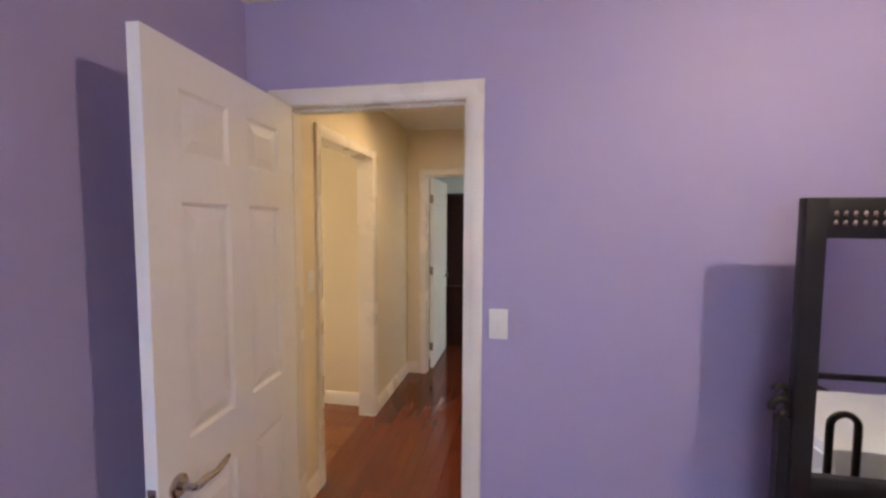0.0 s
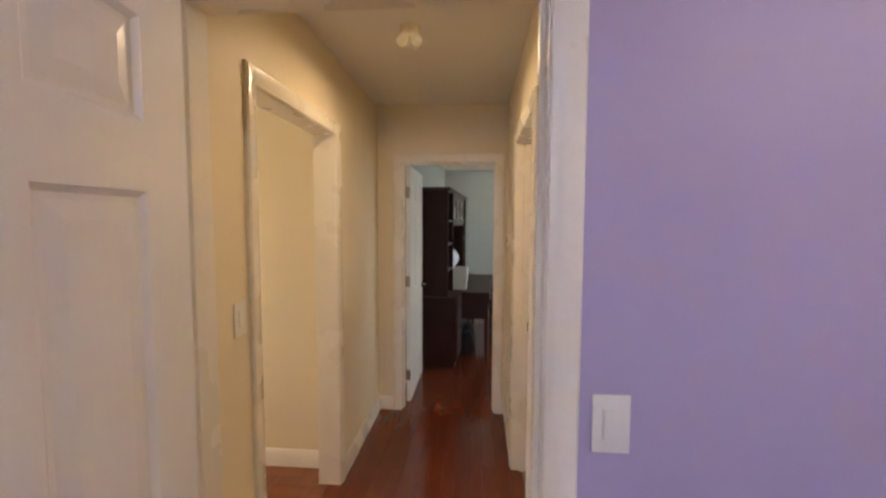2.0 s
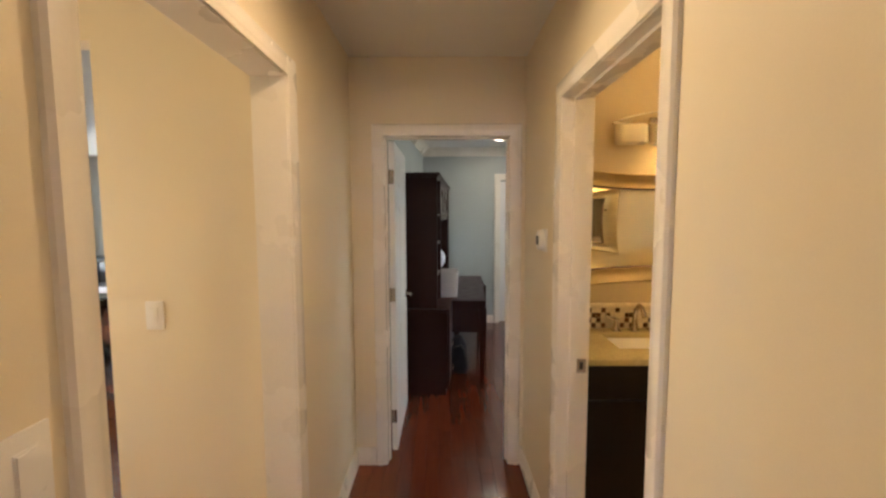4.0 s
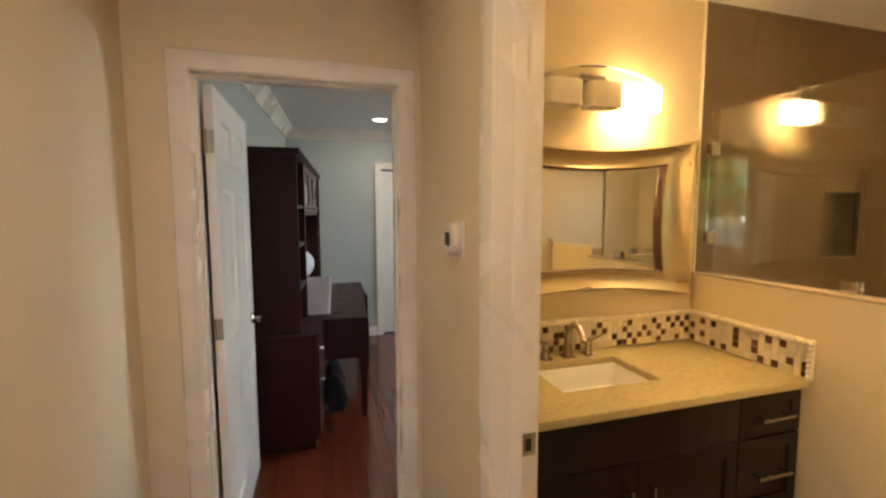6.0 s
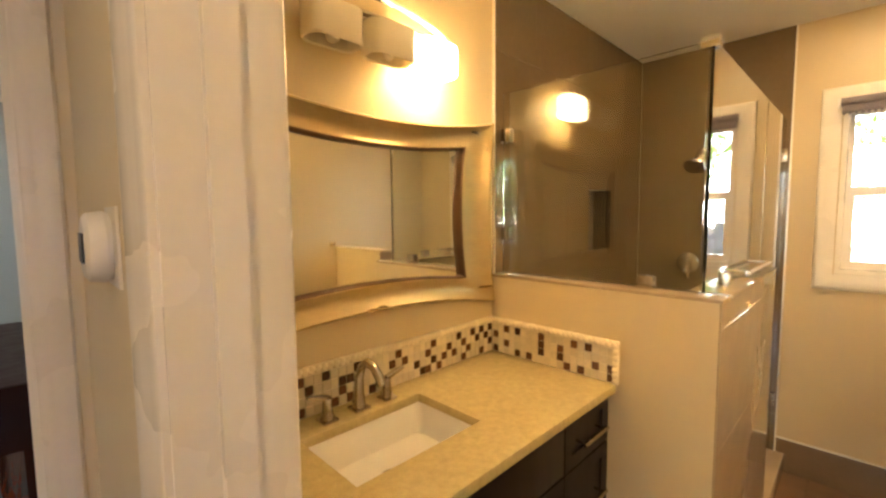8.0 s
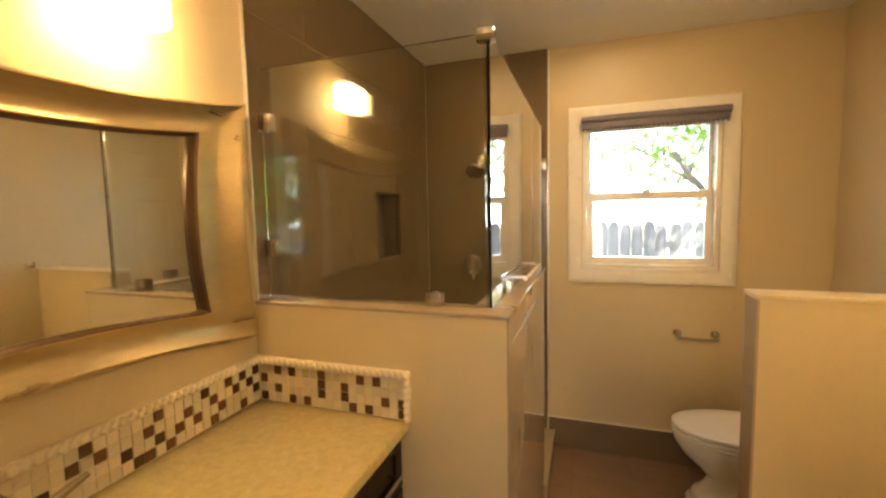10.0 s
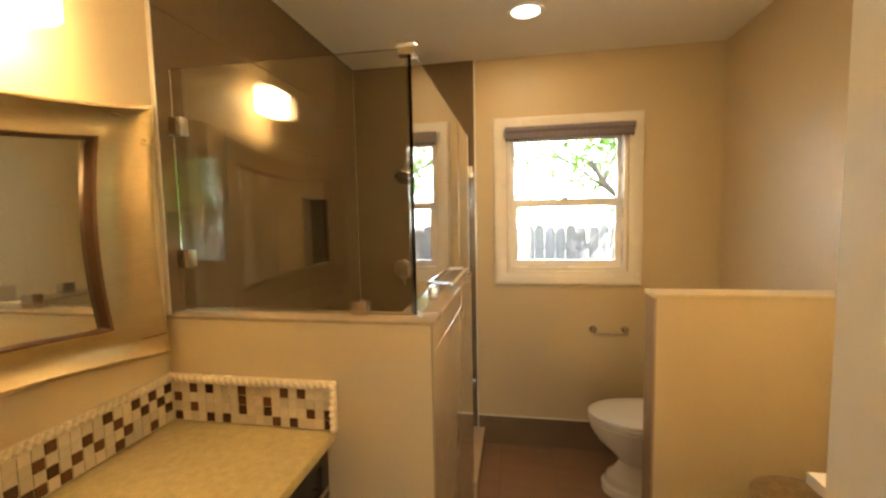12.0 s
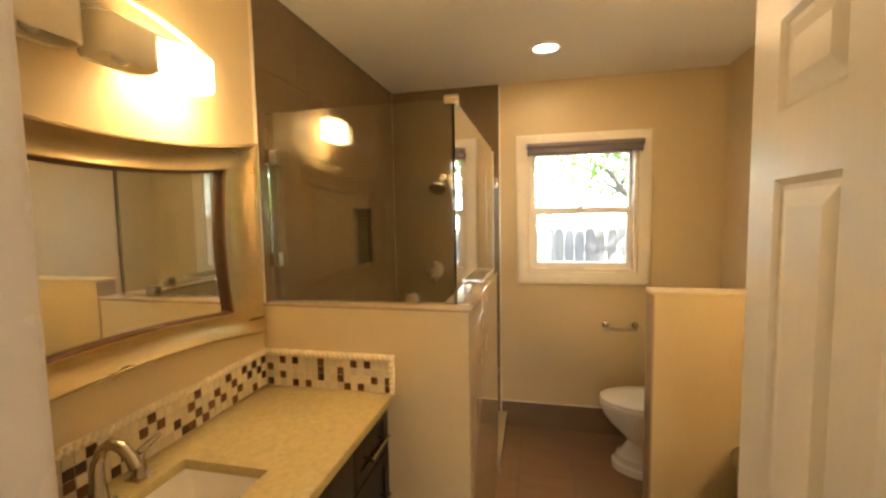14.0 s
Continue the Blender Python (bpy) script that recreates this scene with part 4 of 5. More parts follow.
NY = Matrix.Translation((0, 3.94, 0))
NX = pose(2.94, 0, 0, 0, 0, -90)
tiled("wall_shower_tile_north", "glossy taupe tiled shower wall with a niche", 1.342, 2.93, 0.02, CE, NY, 0.61, 0.305, SHOWER, SHOWER_JOINT, holes=((2.195, 1.272, 2.465, 1.62),))
tiled("wall_shower_tile_east", "glossy taupe tiled shower end wall", -3.93, -3.141, 0.02, CE, NX, 0.61, 0.305, SHOWER, SHOWER_JOINT)
tiled("wall_shower_tile_front", "glossy taupe tiles on the shower's half wall", 1.336, 2.33, 0.0, 1.218, Matrix.Translation((0, 3.1125, 0)), 0.61, 0.38, LEDGE, SHOWER_JOINT, offset=0.0)
solo("trim_tile_edge", B(1.336, 3.928, 1.23, 1.342, 3.9396, CE - 0.001), EDGE, "bright metal tile edge strip", "trim", "structure", soft=False)
solo("trim_tile_edge_window", B(2.9285, 3.132, 0.001, 2.9396, 3.140, CE - 0.001), EDGE, "bright metal tile edge strip", "trim", "structure", soft=False)
nf = thing("shower_niche", "recessed taupe tiled shower niche", "niche", (2.27, 3.94, 1.272))
part("niche_side", B(2.1885, 3.9335, 1.272, 2.195, 4.035, 1.62), NICHE_SHADE, nf, soft=False)
part("niche_side", B(2.465, 3.9335, 1.272, 2.4715, 4.035, 1.62), NICHE_SHADE, nf, soft=False)
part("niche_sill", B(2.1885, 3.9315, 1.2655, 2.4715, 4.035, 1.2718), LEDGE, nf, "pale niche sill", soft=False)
part("niche_head", B(2.1885, 3.9335, 1.6202, 2.4715, 4.035, 1.6265), NICHE_SHADE, nf, soft=False)
part("niche_back", B(2.195, 4.03, 1.272, 2.465, 4.035, 1.62), NICHE_SHADE, nf, soft=False)
part("niche_edge", B(2.4655, 3.9285, 1.272, 2.4725, 3.9333, 1.62), CHROME, nf, "bright metal niche edge", soft=False)
ledge = bmesh.new()
box(ledge, 1.331, 3.099, 1.2195, 1.452, 3.938, 1.231, bevel=0.003)
solo("ledge_half_wall", ledge, LEDGE, "polished taupe stone ledge on the half wall", "ledge", "structure")
ledge = bmesh.new()
box(ledge, 1.4525, 3.099, 1.2195, 2.335, 3.222, 1.231, bevel=0.003)
solo("ledge_half_wall_front", ledge, LEDGE, "polished taupe stone ledge on the half wall", "ledge", "structure")
solo("shower_curb", B(2.3355, 3.09, 0.0, 2.928, 3.225, 0.11, bevel=0.004), LEDGE, "low tiled shower curb", "curb", "structure")


def pane(name, parent, rows, label="", material=None):
    bm = bmesh.new()
    for r in rows:
        box(bm, *r, bevel=0.0008)
    ob = part(name, bm, material or CLEAR, parent, label, soft=False)
    ob.visible_shadow = False
    return ob


sh = thing("shower_screen", "clear frameless glass shower screen with nickel clamps", "shower screen", (1.8, 3.4, 1.231))
pane("glass_panel", sh, [(1.395, 3.175, 1.2335, 1.405, 3.927, 1.985)], "clear glass panel")
pane("glass_panel", sh, [(1.395, 3.160, 1.2335, 2.325, 3.170, 1.985)], "clear glass panel")
for z in (1.81, 1.40):
    part("wall_clamp", B(1.380, 3.888, z - 0.028, 1.420, 3.9295, z + 0.028, bevel=0.002), CHROME, sh, "square nickel glass clamp")
part("ledge_clamp", B(1.380, 3.308, 1.2315, 1.420, 3.358, 1.275, bevel=0.002), CHROME, sh, "square nickel glass clamp")
part("ledge_clamp", B(1.62, 3.145, 1.2315, 1.668, 3.185, 1.275, bevel=0.002), CHROME, sh, "square nickel glass clamp")
part("corner_clamp", boxes((1.382, 3.146, 1.963, 1.418, 3.196, 1.995), bevel=0.002), STEEL, sh, "nickel corner clamp")
bm = bmesh.new()
for s in (-1, 1):
    y = 3.165 + s * 0.046
    tube(bm, [(1.78, y, 1.262), (2.25, y, 1.262)], 0.009, 10)
    for x in (1.795, 2.235):
        tube(bm, [(x, 3.165 + s * 0.004, 1.262), (x, y, 1.262)], 0.008, 10)
part("towel_bar", bm, STEEL, sh, "back-to-back chrome towel bar")
sd = thing("shower_door", "clear glass shower door hung on the tiled wall", "shower door", (2.63, 3.165, 0.11))
pane("glass_panel", sd, [(2.333, 3.160, 0.1185, 2.920, 3.170, 1.985)], "clear glass panel")
for z in (1.79, 0.42):
    part("hinge", B(2.885, 3.146, z - 0.035, 2.9285, 3.184, z + 0.035, bevel=0.002), CHROME, sd, "square nickel glass hinge")

hd = thing("shower_fixture", "round nickel shower head on a curved arm", "shower", (2.93, 3.555, 1.815))
bm = bmesh.new()
tube(bm, [(2.93, 3.555, 1.845), (2.922, 3.555, 1.845)], [0.03, 0.028], 18)
part("flange", bm, CHROME, hd)
bm = bmesh.new()
tube(bm, [(2.925, 3.555, 1.845), (2.88, 3.555, 1.860), (2.83, 3.555, 1.845), (2.795, 3.555, 1.810)], 0.010, 10)
part("arm", bm, CHROME, hd)
bm = bmesh.new()
tube(bm, [(2.80, 3.555, 1.815), (2.785, 3.555, 1.790), (2.765, 3.555, 1.760), (2.758, 3.555, 1.750)], [0.014, 0.03, 0.062, 0.060], 20)
part("spray_head", bm, CHROME, hd)
vv = thing("shower_valve", "round nickel shower valve with a lever", "shower valve", (2.93, 3.62, 1.16))
bm = bmesh.new()
tube(bm, [(2.930, 3.62, 1.165), (2.918, 3.62, 1.165), (2.914, 3.62, 1.165)], [0.068, 0.066, 0.048], 26)
part("plate", bm, CHROME, vv)
bm = bmesh.new()
tube(bm, [(2.914, 3.62, 1.165), (2.865, 3.62, 1.165)], [0.03, 0.026], 16)
tube(bm, [(2.878, 3.62, 1.165), (2.868, 3.60, 1.11), (2.866, 3.595, 1.07)], [0.012, 0.010, 0.007], 10)
part("lever", bm, CHROME, vv)

solo("baseboard_tile_bath", B(2.928, 1.702, 0.001, 2.9394, 3.1315, 0.190), BASETILE, "taupe tile baseboard under the window", "baseboard", "structure", soft=False)
solo("trim_tile_base_cap", B(2.926, 1.702, 0.1905, 2.9394, 3.1315, 0.1965), EDGE, "bright metal strip on the tile baseboard", "trim", "structure", soft=False)
solo("baseboard_tile_bath_south", B(0.40, 1.7006, 0.001, 2.9275, 1.712, 0.190), BASETILE, "taupe tile baseboard", "baseboard", "structure", soft=False)

# half wall that screens the toilet
solo("wall_toilet_half", B(1.90, 1.7005, 0, 2.01, 2.358, 1.195), TAN, "tan painted half wall screening the toilet", "half wall", "structure", soft=False)
solo("trim_toilet_half_end", B(1.898, 2.3585, 0.001, 2.012, 2.366, 1.195), LEDGE, "taupe tiled end of the half wall", "trim", "structure", soft=False)
cap = bmesh.new()
box(cap, 1.892, 1.7005, 1.1955, 2.018, 2.371, 1.212, bevel=0.004)
solo("ledge_toilet_half", cap, TAN, "tan cap on the half wall", "ledge", "structure")

hk = thing("robe_hook", "small brass robe hook above the half wall", "hook", (1.86, 1.70, 1.235))
bm = bmesh.new()
tube(bm, [(1.86, 1.7004, 1.235), (1.86, 1.706, 1.235), (1.86, 1.712, 1.235)], [0.022, 0.021, 0.012], 16)
part("rose", bm, BRASS, hk)
bm = bmesh.new()
tube(bm, [(1.86, 1.710, 1.235), (1.86, 1.740, 1.228), (1.86, 1.755, 1.245), (1.86, 1.757, 1.262)], [0.008, 0.007, 0.007, 0.010], 10)
part("prong", bm, BRASS, hk)

# ---- bathroom: window ----
casing("trim_window_bath", 0.72, 0.873, facing(2.94, 2.935, 1.157, "-x"), "white moulded window casing", sill=True, width=0.085)
w = thing("window_bath", "white double-hung window looking onto trees and a fence", "window", (3.0, 2.575, 1.157), kind="structure")


def frame_rect(x0, x1, ya, za, yb, zb, wy, wz0, wz1):
    return boxes((x0, ya, za, x1, yb, za + wz0), (x0, ya, zb - wz1, x1, yb, zb), (x0, ya, za + wz0, x1, ya + wy, zb - wz1), (x0, yb - wy, za + wz0, x1, yb, zb - wz1), bevel=0.0015)


part("window_frame", frame_rect(2.938, 3.088, 2.216, 1.158, 2.934, 2.029, 0.022, 0.022, 0.022), TRIM, w, soft=False)
part("lower_sash", frame_rect(2.985, 3.015, 2.2385, 1.181, 2.9115, 1.608, 0.036, 0.040, 0.045), TRIM, w, soft=False)
part("upper_sash", frame_rect(3.020, 3.050, 2.2385, 1.575, 2.9115, 2.0065, 0.022, 0.035, 0.03), TRIM, w, soft=False)
pane("lower_pane", w, [(2.998, 2.276, 1.222, 3.002, 2.874, 1.562)], material=PANE)
pane("upper_pane", w, [(3.033, 2.262, 1.611, 3.037, 2.888, 1.9755)], material=PANE)
part("sill", B(2.925, 2.215, 1.150, 2.9835, 2.935, 1.1575, bevel=0.002), TRIM, w)
part("sash_lock", B(2.965, 2.56, 1.6085, 2.99, 2.60, 1.622, bevel=0.003), CHROME, w)
rs = thing("roller_shade", "grey fabric window shade rolled up under the head casing", "window shade", (2.90, 2.565, 1.98))
bm = bmesh.new()
tube(bm, [(2.892, 2.190, 2.030), (2.892, 2.945, 2.030)], 0.021, 18)
part("roll", bm, FABRIC, rs, "rolled grey fabric")
bm = bmesh.new()
for k in range(3):
    tube(bm, [(2.894, 2.196, 2.008 - 0.011 * k), (2.892, 2.57, 2.006 - 0.011 * k), (2.894, 2.939, 2.008 - 0.011 * k)], 0.012, 10)
part("fold", bm, FABRIC, rs, "gathered folds of the shade")
bm = bmesh.new()
for k in range(34):
    y = 2.205 + k * 0.0220
    lathe(bm, 2.890, y, [(0.002, 1.972 - 0.008), (0.010, 1.976), (0.010, 1.988)], 8)
part("scallop_hem", bm, FABRIC, rs, "scalloped hem", soft=True)
for y in (2.184, 2.951):
    part("bracket", B(2.8985, y - 0.006, 2.005, 2.9195, y + 0.006, 2.05), PLASTIC, rs)
cord = bmesh.new()
tube(cord, [(2.912, 2.165, 2.02), (2.910, 2.163, 1.6), (2.912, 2.163, 1.20), (2.908, 2.163, 1.15)], 0.0016, 6)
tube(cord, [(2.908, 2.163, 1.15), (2.908, 2.163, 1.135), (2.908, 2.163, 1.118)], [0.004, 0.007, 0.004], 8)
part("pull_cord", cord, PLASTIC, rs)

tp = thing("paper_holder", "brushed nickel toilet paper holder on the tan wall", "paper holder", (2.94, 2.315, 0.78))
for y in (2.22, 2.41):
    bm = bmesh.new()
    tube(bm, [(2.9396, y, 0.79), (2.930, y, 0.79), (2.915, y, 0.785), (2.885, y, 0.775)], [0.024, 0.023, 0.011, 0.012], 14)
    part("post", bm, CHROME, tp)
bm = bmesh.new()
tube(bm, [(2.885, 2.22, 0.775), (2.882, 2.315, 0.772), (2.885, 2.41, 0.775)], 0.0075, 10)
part("bar", bm, CHROME, tp)

# ---- bathroom: toilet ----
tl = thing("toilet", "white two-piece toilet with its lid down", "toilet", (2.56, 2.1, 0))


def egg(cx, cy, rx, ry, z, n=28, tail=0.75):
    """An egg outline with its round end towards +y."""
    return [(cx + rx * math.cos(a), cy + (ry if math.sin(a) > 0 else ry * tail) * math.sin(a), z) for a in (2 * math.pi * k / n for k in range(n))]


bm = bmesh.new()
ring_loft(bm, [egg(2.56, 2.15, 0.160, 0.27, 0.0005), egg(2.56, 2.15, 0.162, 0.272, 0.04), egg(2.56, 2.15, 0.148, 0.255, 0.052), egg(2.56, 2.15, 0.142, 0.245, 0.085), egg(2.56, 2.15, 0.120, 0.220, 0.10), egg(2.56, 2.13, 0.098, 0.195, 0.17),
               egg(2.56, 2.15, 0.115, 0.225, 0.225), egg(2.56, 2.17, 0.155, 0.275, 0.29), egg(2.56, 2.18, 0.180, 0.300, 0.345), egg(2.56, 2.18, 0.187, 0.310, 0.375), egg(2.56, 2.18, 0.190, 0.312, 0.392), egg(2.56, 2.18, 0.184, 0.305, 0.398)])
part("bowl", bm, CERAMIC, tl)
bm = bmesh.new()
ring_loft(bm, [egg(2.56, 2.18, 0.186, 0.312, 0.3985), egg(2.56, 2.18, 0.192, 0.318, 0.406), egg(2.56, 2.18, 0.190, 0.316, 0.417), egg(2.56, 2.18, 0.184, 0.308, 0.420)])
part("seat", bm, CERAMIC, tl)
bm = bmesh.new()
ring_loft(bm, [egg(2.56, 2.18, 0.186, 0.310, 0.4205), egg(2.56, 2.18, 0.192, 0.318, 0.428), egg(2.56, 2.18, 0.190, 0.315, 0.440), egg(2.56, 2.18, 0.175, 0.295, 0.447), egg(2.56, 2.18, 0.10, 0.20, 0.450)])
part("lid", bm, CERAMIC, tl)
part("tank", boxes((2.35, 1.722, 0.38, 2.77, 1.905, 0.72), bevel=0.02), CERAMIC, tl)
part("tank_lid", boxes((2.34, 1.716, 0.7205, 2.78, 1.915, 0.752), bevel=0.008), CERAMIC, tl)
bm = bmesh.new()
tube(bm, [(2.40, 1.906, 0.66), (2.40, 1.922, 0.66), (2.46, 1.926, 0.655)], [0.012, 0.008, 0.006], 8)
part("flush_lever", bm, CHROME, tl)

# waste bin between the second vanity and the half wall
wb = thing("waste_bin", "dark waste bin with a mottled stone-look lid", "waste bin", (1.69, 1.95, 0))
bm = bmesh.new()
lathe(bm, 1.69, 1.95, [(0.105, 0.0005), (0.112, 0.02), (0.130, 0.40), (0.138, 0.52), (0.140, 0.545)], 28)
part("body", bm, BRONZE, wb)
bm = bmesh.new()
ring_loft(bm, [[(1.69 + r * math.cos(a), 1.95 + r * math.sin(a), z) for a in (2 * math.pi * k / 28 for k in range(28))] for r, z in ((0.140, 0.5455), (0.158, 0.552), (0.160, 0.568), (0.145, 0.574), (0.06, 0.566), (0.012, 0.564))])
part("lid", bm, STONEWARE, wb, "mottled brown stone-look lid")
bm = bmesh.new()
box(bm, 1.09, 1.835, 0.9005, 1.19, 1.895, 0.945, bevel=0.008)
solo("sponge", bm, TEAL, "teal sponge lying on the second vanity", "sponge", at=(1.14, 1.865, 0.9005))


# ---- office ----
def handle_bar(parent, a, b, out):
    bm = bmesh.new()
    a, b, o = Vector(a), Vector(b), Vector(out)
    mid = (a + b) / 2
    tube(bm, [a, a + o * 0.9, mid + o, b + o * 0.9, b], [0.005, 0.005, 0.006, 0.005, 0.005], 8)
    part("pull", bm, CHROME, parent, "small nickel pull")


HY0, HY1, HX = 5.095, 7.10, -0.52
hu = thing("hutch_desk", "tall dark mahogany hutch with open shelves and glass doors", "hutch", (-0.6, 6.05, 0))
part("base_cabinet", boxes((-0.795, HY0 - 0.02, 0.06, -0.435, HY1, 0.735), (-0.795, HY0 - 0.012, 0.0005, -0.45, HY1, 0.06)), MAHOG, hu, soft=False)
part("worktop", boxes((-0.80, HY0 - 0.035, 0.7355, -0.415, HY1 + 0.01, 0.76), bevel=0.005), MAHOG, hu)
part("side_panel", boxes((-0.795, HY0, 0.7605, HX, HY0 + 0.025, 1.875)), MAHOG, hu, soft=False)
part("side_panel", boxes((-0.795, HY1 - 0.025, 0.7605, HX, HY1, 1.875)), MAHOG, hu, soft=False)
part("partition", boxes((-0.784, 5.52, 0.7605, HX, 5.545, 1.875)), MAHOG, hu, soft=False)
part("partition", boxes((-0.784, 6.78, 0.7605, HX, 6.805, 1.875)), MAHOG, hu, soft=False)
part("back_panel", boxes((-0.796, HY0 + 0.025, 0.7605, -0.785, HY1 - 0.025, 1.875)), MAHOG, hu, soft=False)
bm = bmesh.new()
prof = [(0.0, 0.0), (0.012, 0.0), (0.018, 0.014), (0.030, 0.022), (0.034, 0.036), (0.0, 0.036)]
box(bm, -0.80, HY0 - 0.006, 1.8755, HX + 0.004, HY1 + 0.006, 1.884)
box(bm, -0.80, HY0 - 0.018, 1.884, HX + 0.014, HY1 + 0.018, 1.896, bevel=0.004)
box(bm, -0.80, HY0 - 0.026, 1.896, HX + 0.022, HY1 + 0.026, 1.912, bevel=0.004)
part("cornice", bm, MAHOG, hu, "stepped cornice")
for z in (1.015, 1.295, 1.55):
    part("shelf", B(-0.784, HY0 + 0.0255, z, HX - 0.008, 5.5195, z + 0.02, bevel=0.002), MAHOG, hu)
    part("shelf", B(-0.784, 6.8055, z, HX - 0.008, HY1 - 0.0255, z + 0.02, bevel=0.002), MAHOG, hu)
part("shelf", B(-0.784, 5.5455, 1.50, HX - 0.004, 6.7795, 1.522, bevel=0.002), MAHOG, hu)
for k in range(3):
    y0, y1 = 5.548 + k * 0.411, 5.548 + k * 0.411 + 0.407
    bm = boxes((HX - 0.020, y0, 1.525, HX, y0 + 0.06, 1.872), (HX - 0.020, y1 - 0.06, 1.525, HX, y1, 1.872), (HX - 0.020, y0 + 0.06, 1.525, HX, y1 - 0.06, 1.585), (HX - 0.020, y0 + 0.06, 1.81, HX, y1 - 0.06, 1.872))
    d = part("door", bm, MAHOG, hu, soft=False)
    pane("door_glass", d, [(HX - 0.012, y0 + 0.06, 1.585, HX - 0.008, y1 - 0.06, 1.81)], "pale frosted glass", OPALGLASS)
    handle_bar(d, (HX, (y0 + y1) / 2 - 0.035, 1.553), (HX, (y0 + y1) / 2 + 0.035, 1.553), (0.02, 0, 0))
for k, (y0, y1) in enumerate(((5.06, 5.45), (6.60, 7.0))):
    for z0, z1 in ((0.08, 0.30), (0.31, 0.52), (0.53, 0.725)):
        d = part("drawer_front", B(-0.4348, y0 + 0.01, z0, -0.418, y1 - 0.01, z1, bevel=0.004), MAHOG, hu)
        handle_bar(d, (-0.418, (y0 + y1) / 2 - 0.05, (z0 + z1) / 2), (-0.418, (y0 + y1) / 2 + 0.05, (z0 + z1) / 2), (0.025, 0, 0))

dk = thing("desk", "dark mahogany writing desk standing against the hutch", "desk", (-0.2, 6.2, 0))
bm = bmesh.new()
top = [(-0.413, 5.44), (-0.095, 5.44), (-0.095, 7.04), (-0.413, 7.04)]
ring_loft(bm, [[(x, y, z) for x, y in top] for z in (0.737, 0.758)])
bmesh.ops.bevel(bm, geom=bm.edges[:], offset=0.004, segments=2, affect="EDGES")
part("desktop", bm, MAHOG, dk)
part("apron", boxes((-0.410, 5.465, 0.45, -0.125, 5.485, 0.7365)), MAHOG, dk, "deep drawer apron", soft=False)
bm = bmesh.new()
ring_loft(bm, [[(-0.128, 5.486, z), (-0.112, 5.486, z), (-0.112, 6.99, z), (-0.128, 6.99, z)] for z in (0.60, 0.7365)])
part("apron", bm, MAHOG, dk, soft=False)
part("apron", boxes((-0.410, 6.992, 0.60, -0.115, 7.01, 0.7365)), MAHOG, dk, soft=False)
for x, y in ((-0.130, 5.475), (-0.130, 7.0), (-0.395, 7.0)):
    bm = bmesh.new()
    for z0, z1, a, b in ((0.0005, 0.10, 0.016, 0.020), (0.10, 0.737, 0.020, 0.026)):
        ring_loft(bm, [[(x + sx * r, y + sy * r, z) for sx, sy in ((-1, -1), (1, -1), (1, 1), (-1, 1))] for z, r in ((z0, a), (z1, b))])
    part("leg", bm, MAHOG, dk)
d = part("drawer_front", B(-0.1115, 5.62, 0.62, -0.098, 6.05, 0.725, bevel=0.003), MAHOG, dk)
handle_bar(d, (-0.098, 5.80, 0.672), (-0.098, 5.88, 0.672), (0.022, 0, 0))

bx = thing("storage_box", "white open-topped storage box on the desk", "box", (-0.44, 5.72, 0.7605))
bm = bmesh.new()


def rrect(x0, y0, x1, y1, z, r=0.012):
    out = []
    for cx, cy, a0 in ((x1 - r, y1 - r, 0), (x0 + r, y1 - r, 90), (x0 + r, y0 + r, 180), (x1 - r, y0 + r, 270)):
        for j in range(5):
            a = radians(a0 + 22.5 * j)
            out.append((cx + r * math.cos(a), cy + r * math.sin(a), z))
    return out


ring_loft(bm, [rrect(-0.50, 5.565, -0.335, 5.835, 0.761), rrect(-0.51, 5.555, -0.322, 5.845, 1.005), rrect(-0.504, 5.561, -0.328, 5.839, 1.005), rrect(-0.495, 5.571, -0.340, 5.829, 0.768)])
part("body", bm, PAPER, bx)

gl = thing("globe", "pale table globe with a brass meridian in the hutch", "globe", (-0.58, 6.05, 0.7605))
bm = bmesh.new()
bmesh.ops.create_uvsphere(bm, u_segments=28, v_segments=16, radius=0.125, matrix=pose(-0.57, 6.05, 1.09, 23, 0, 0))
part("sphere", bm, OCEAN, gl, "pale lilac and pink globe ball")
bm = bmesh.new()
tube(bm, arc((-0.57, 6.05, 1.09), 0.138, -110, 75, 20, "yz"), 0.005, 8)
part("meridian", bm, BRASS, gl, "brass meridian ring")
bm = bmesh.new()
lathe(bm, -0.57, 6.03, [(0.08, 0.761), (0.078, 0.775), (0.03, 0.79), (0.014, 0.82), (0.012, 0.955)], 22)
part("stand", bm, MAHOG, gl)
bm = bmesh.new()
ring_loft(bm, [rrect(-0.745, 5.88, -0.735, 6.12, 0.765, 0.004), rrect(-0.70, 5.88, -0.69, 6.12, 1.14, 0.004)])
solo("photo_frame", bm, DARKPLASTIC, "dark picture frame leaning in the hutch", "picture frame", at=(-0.72, 6.0, 0.765))

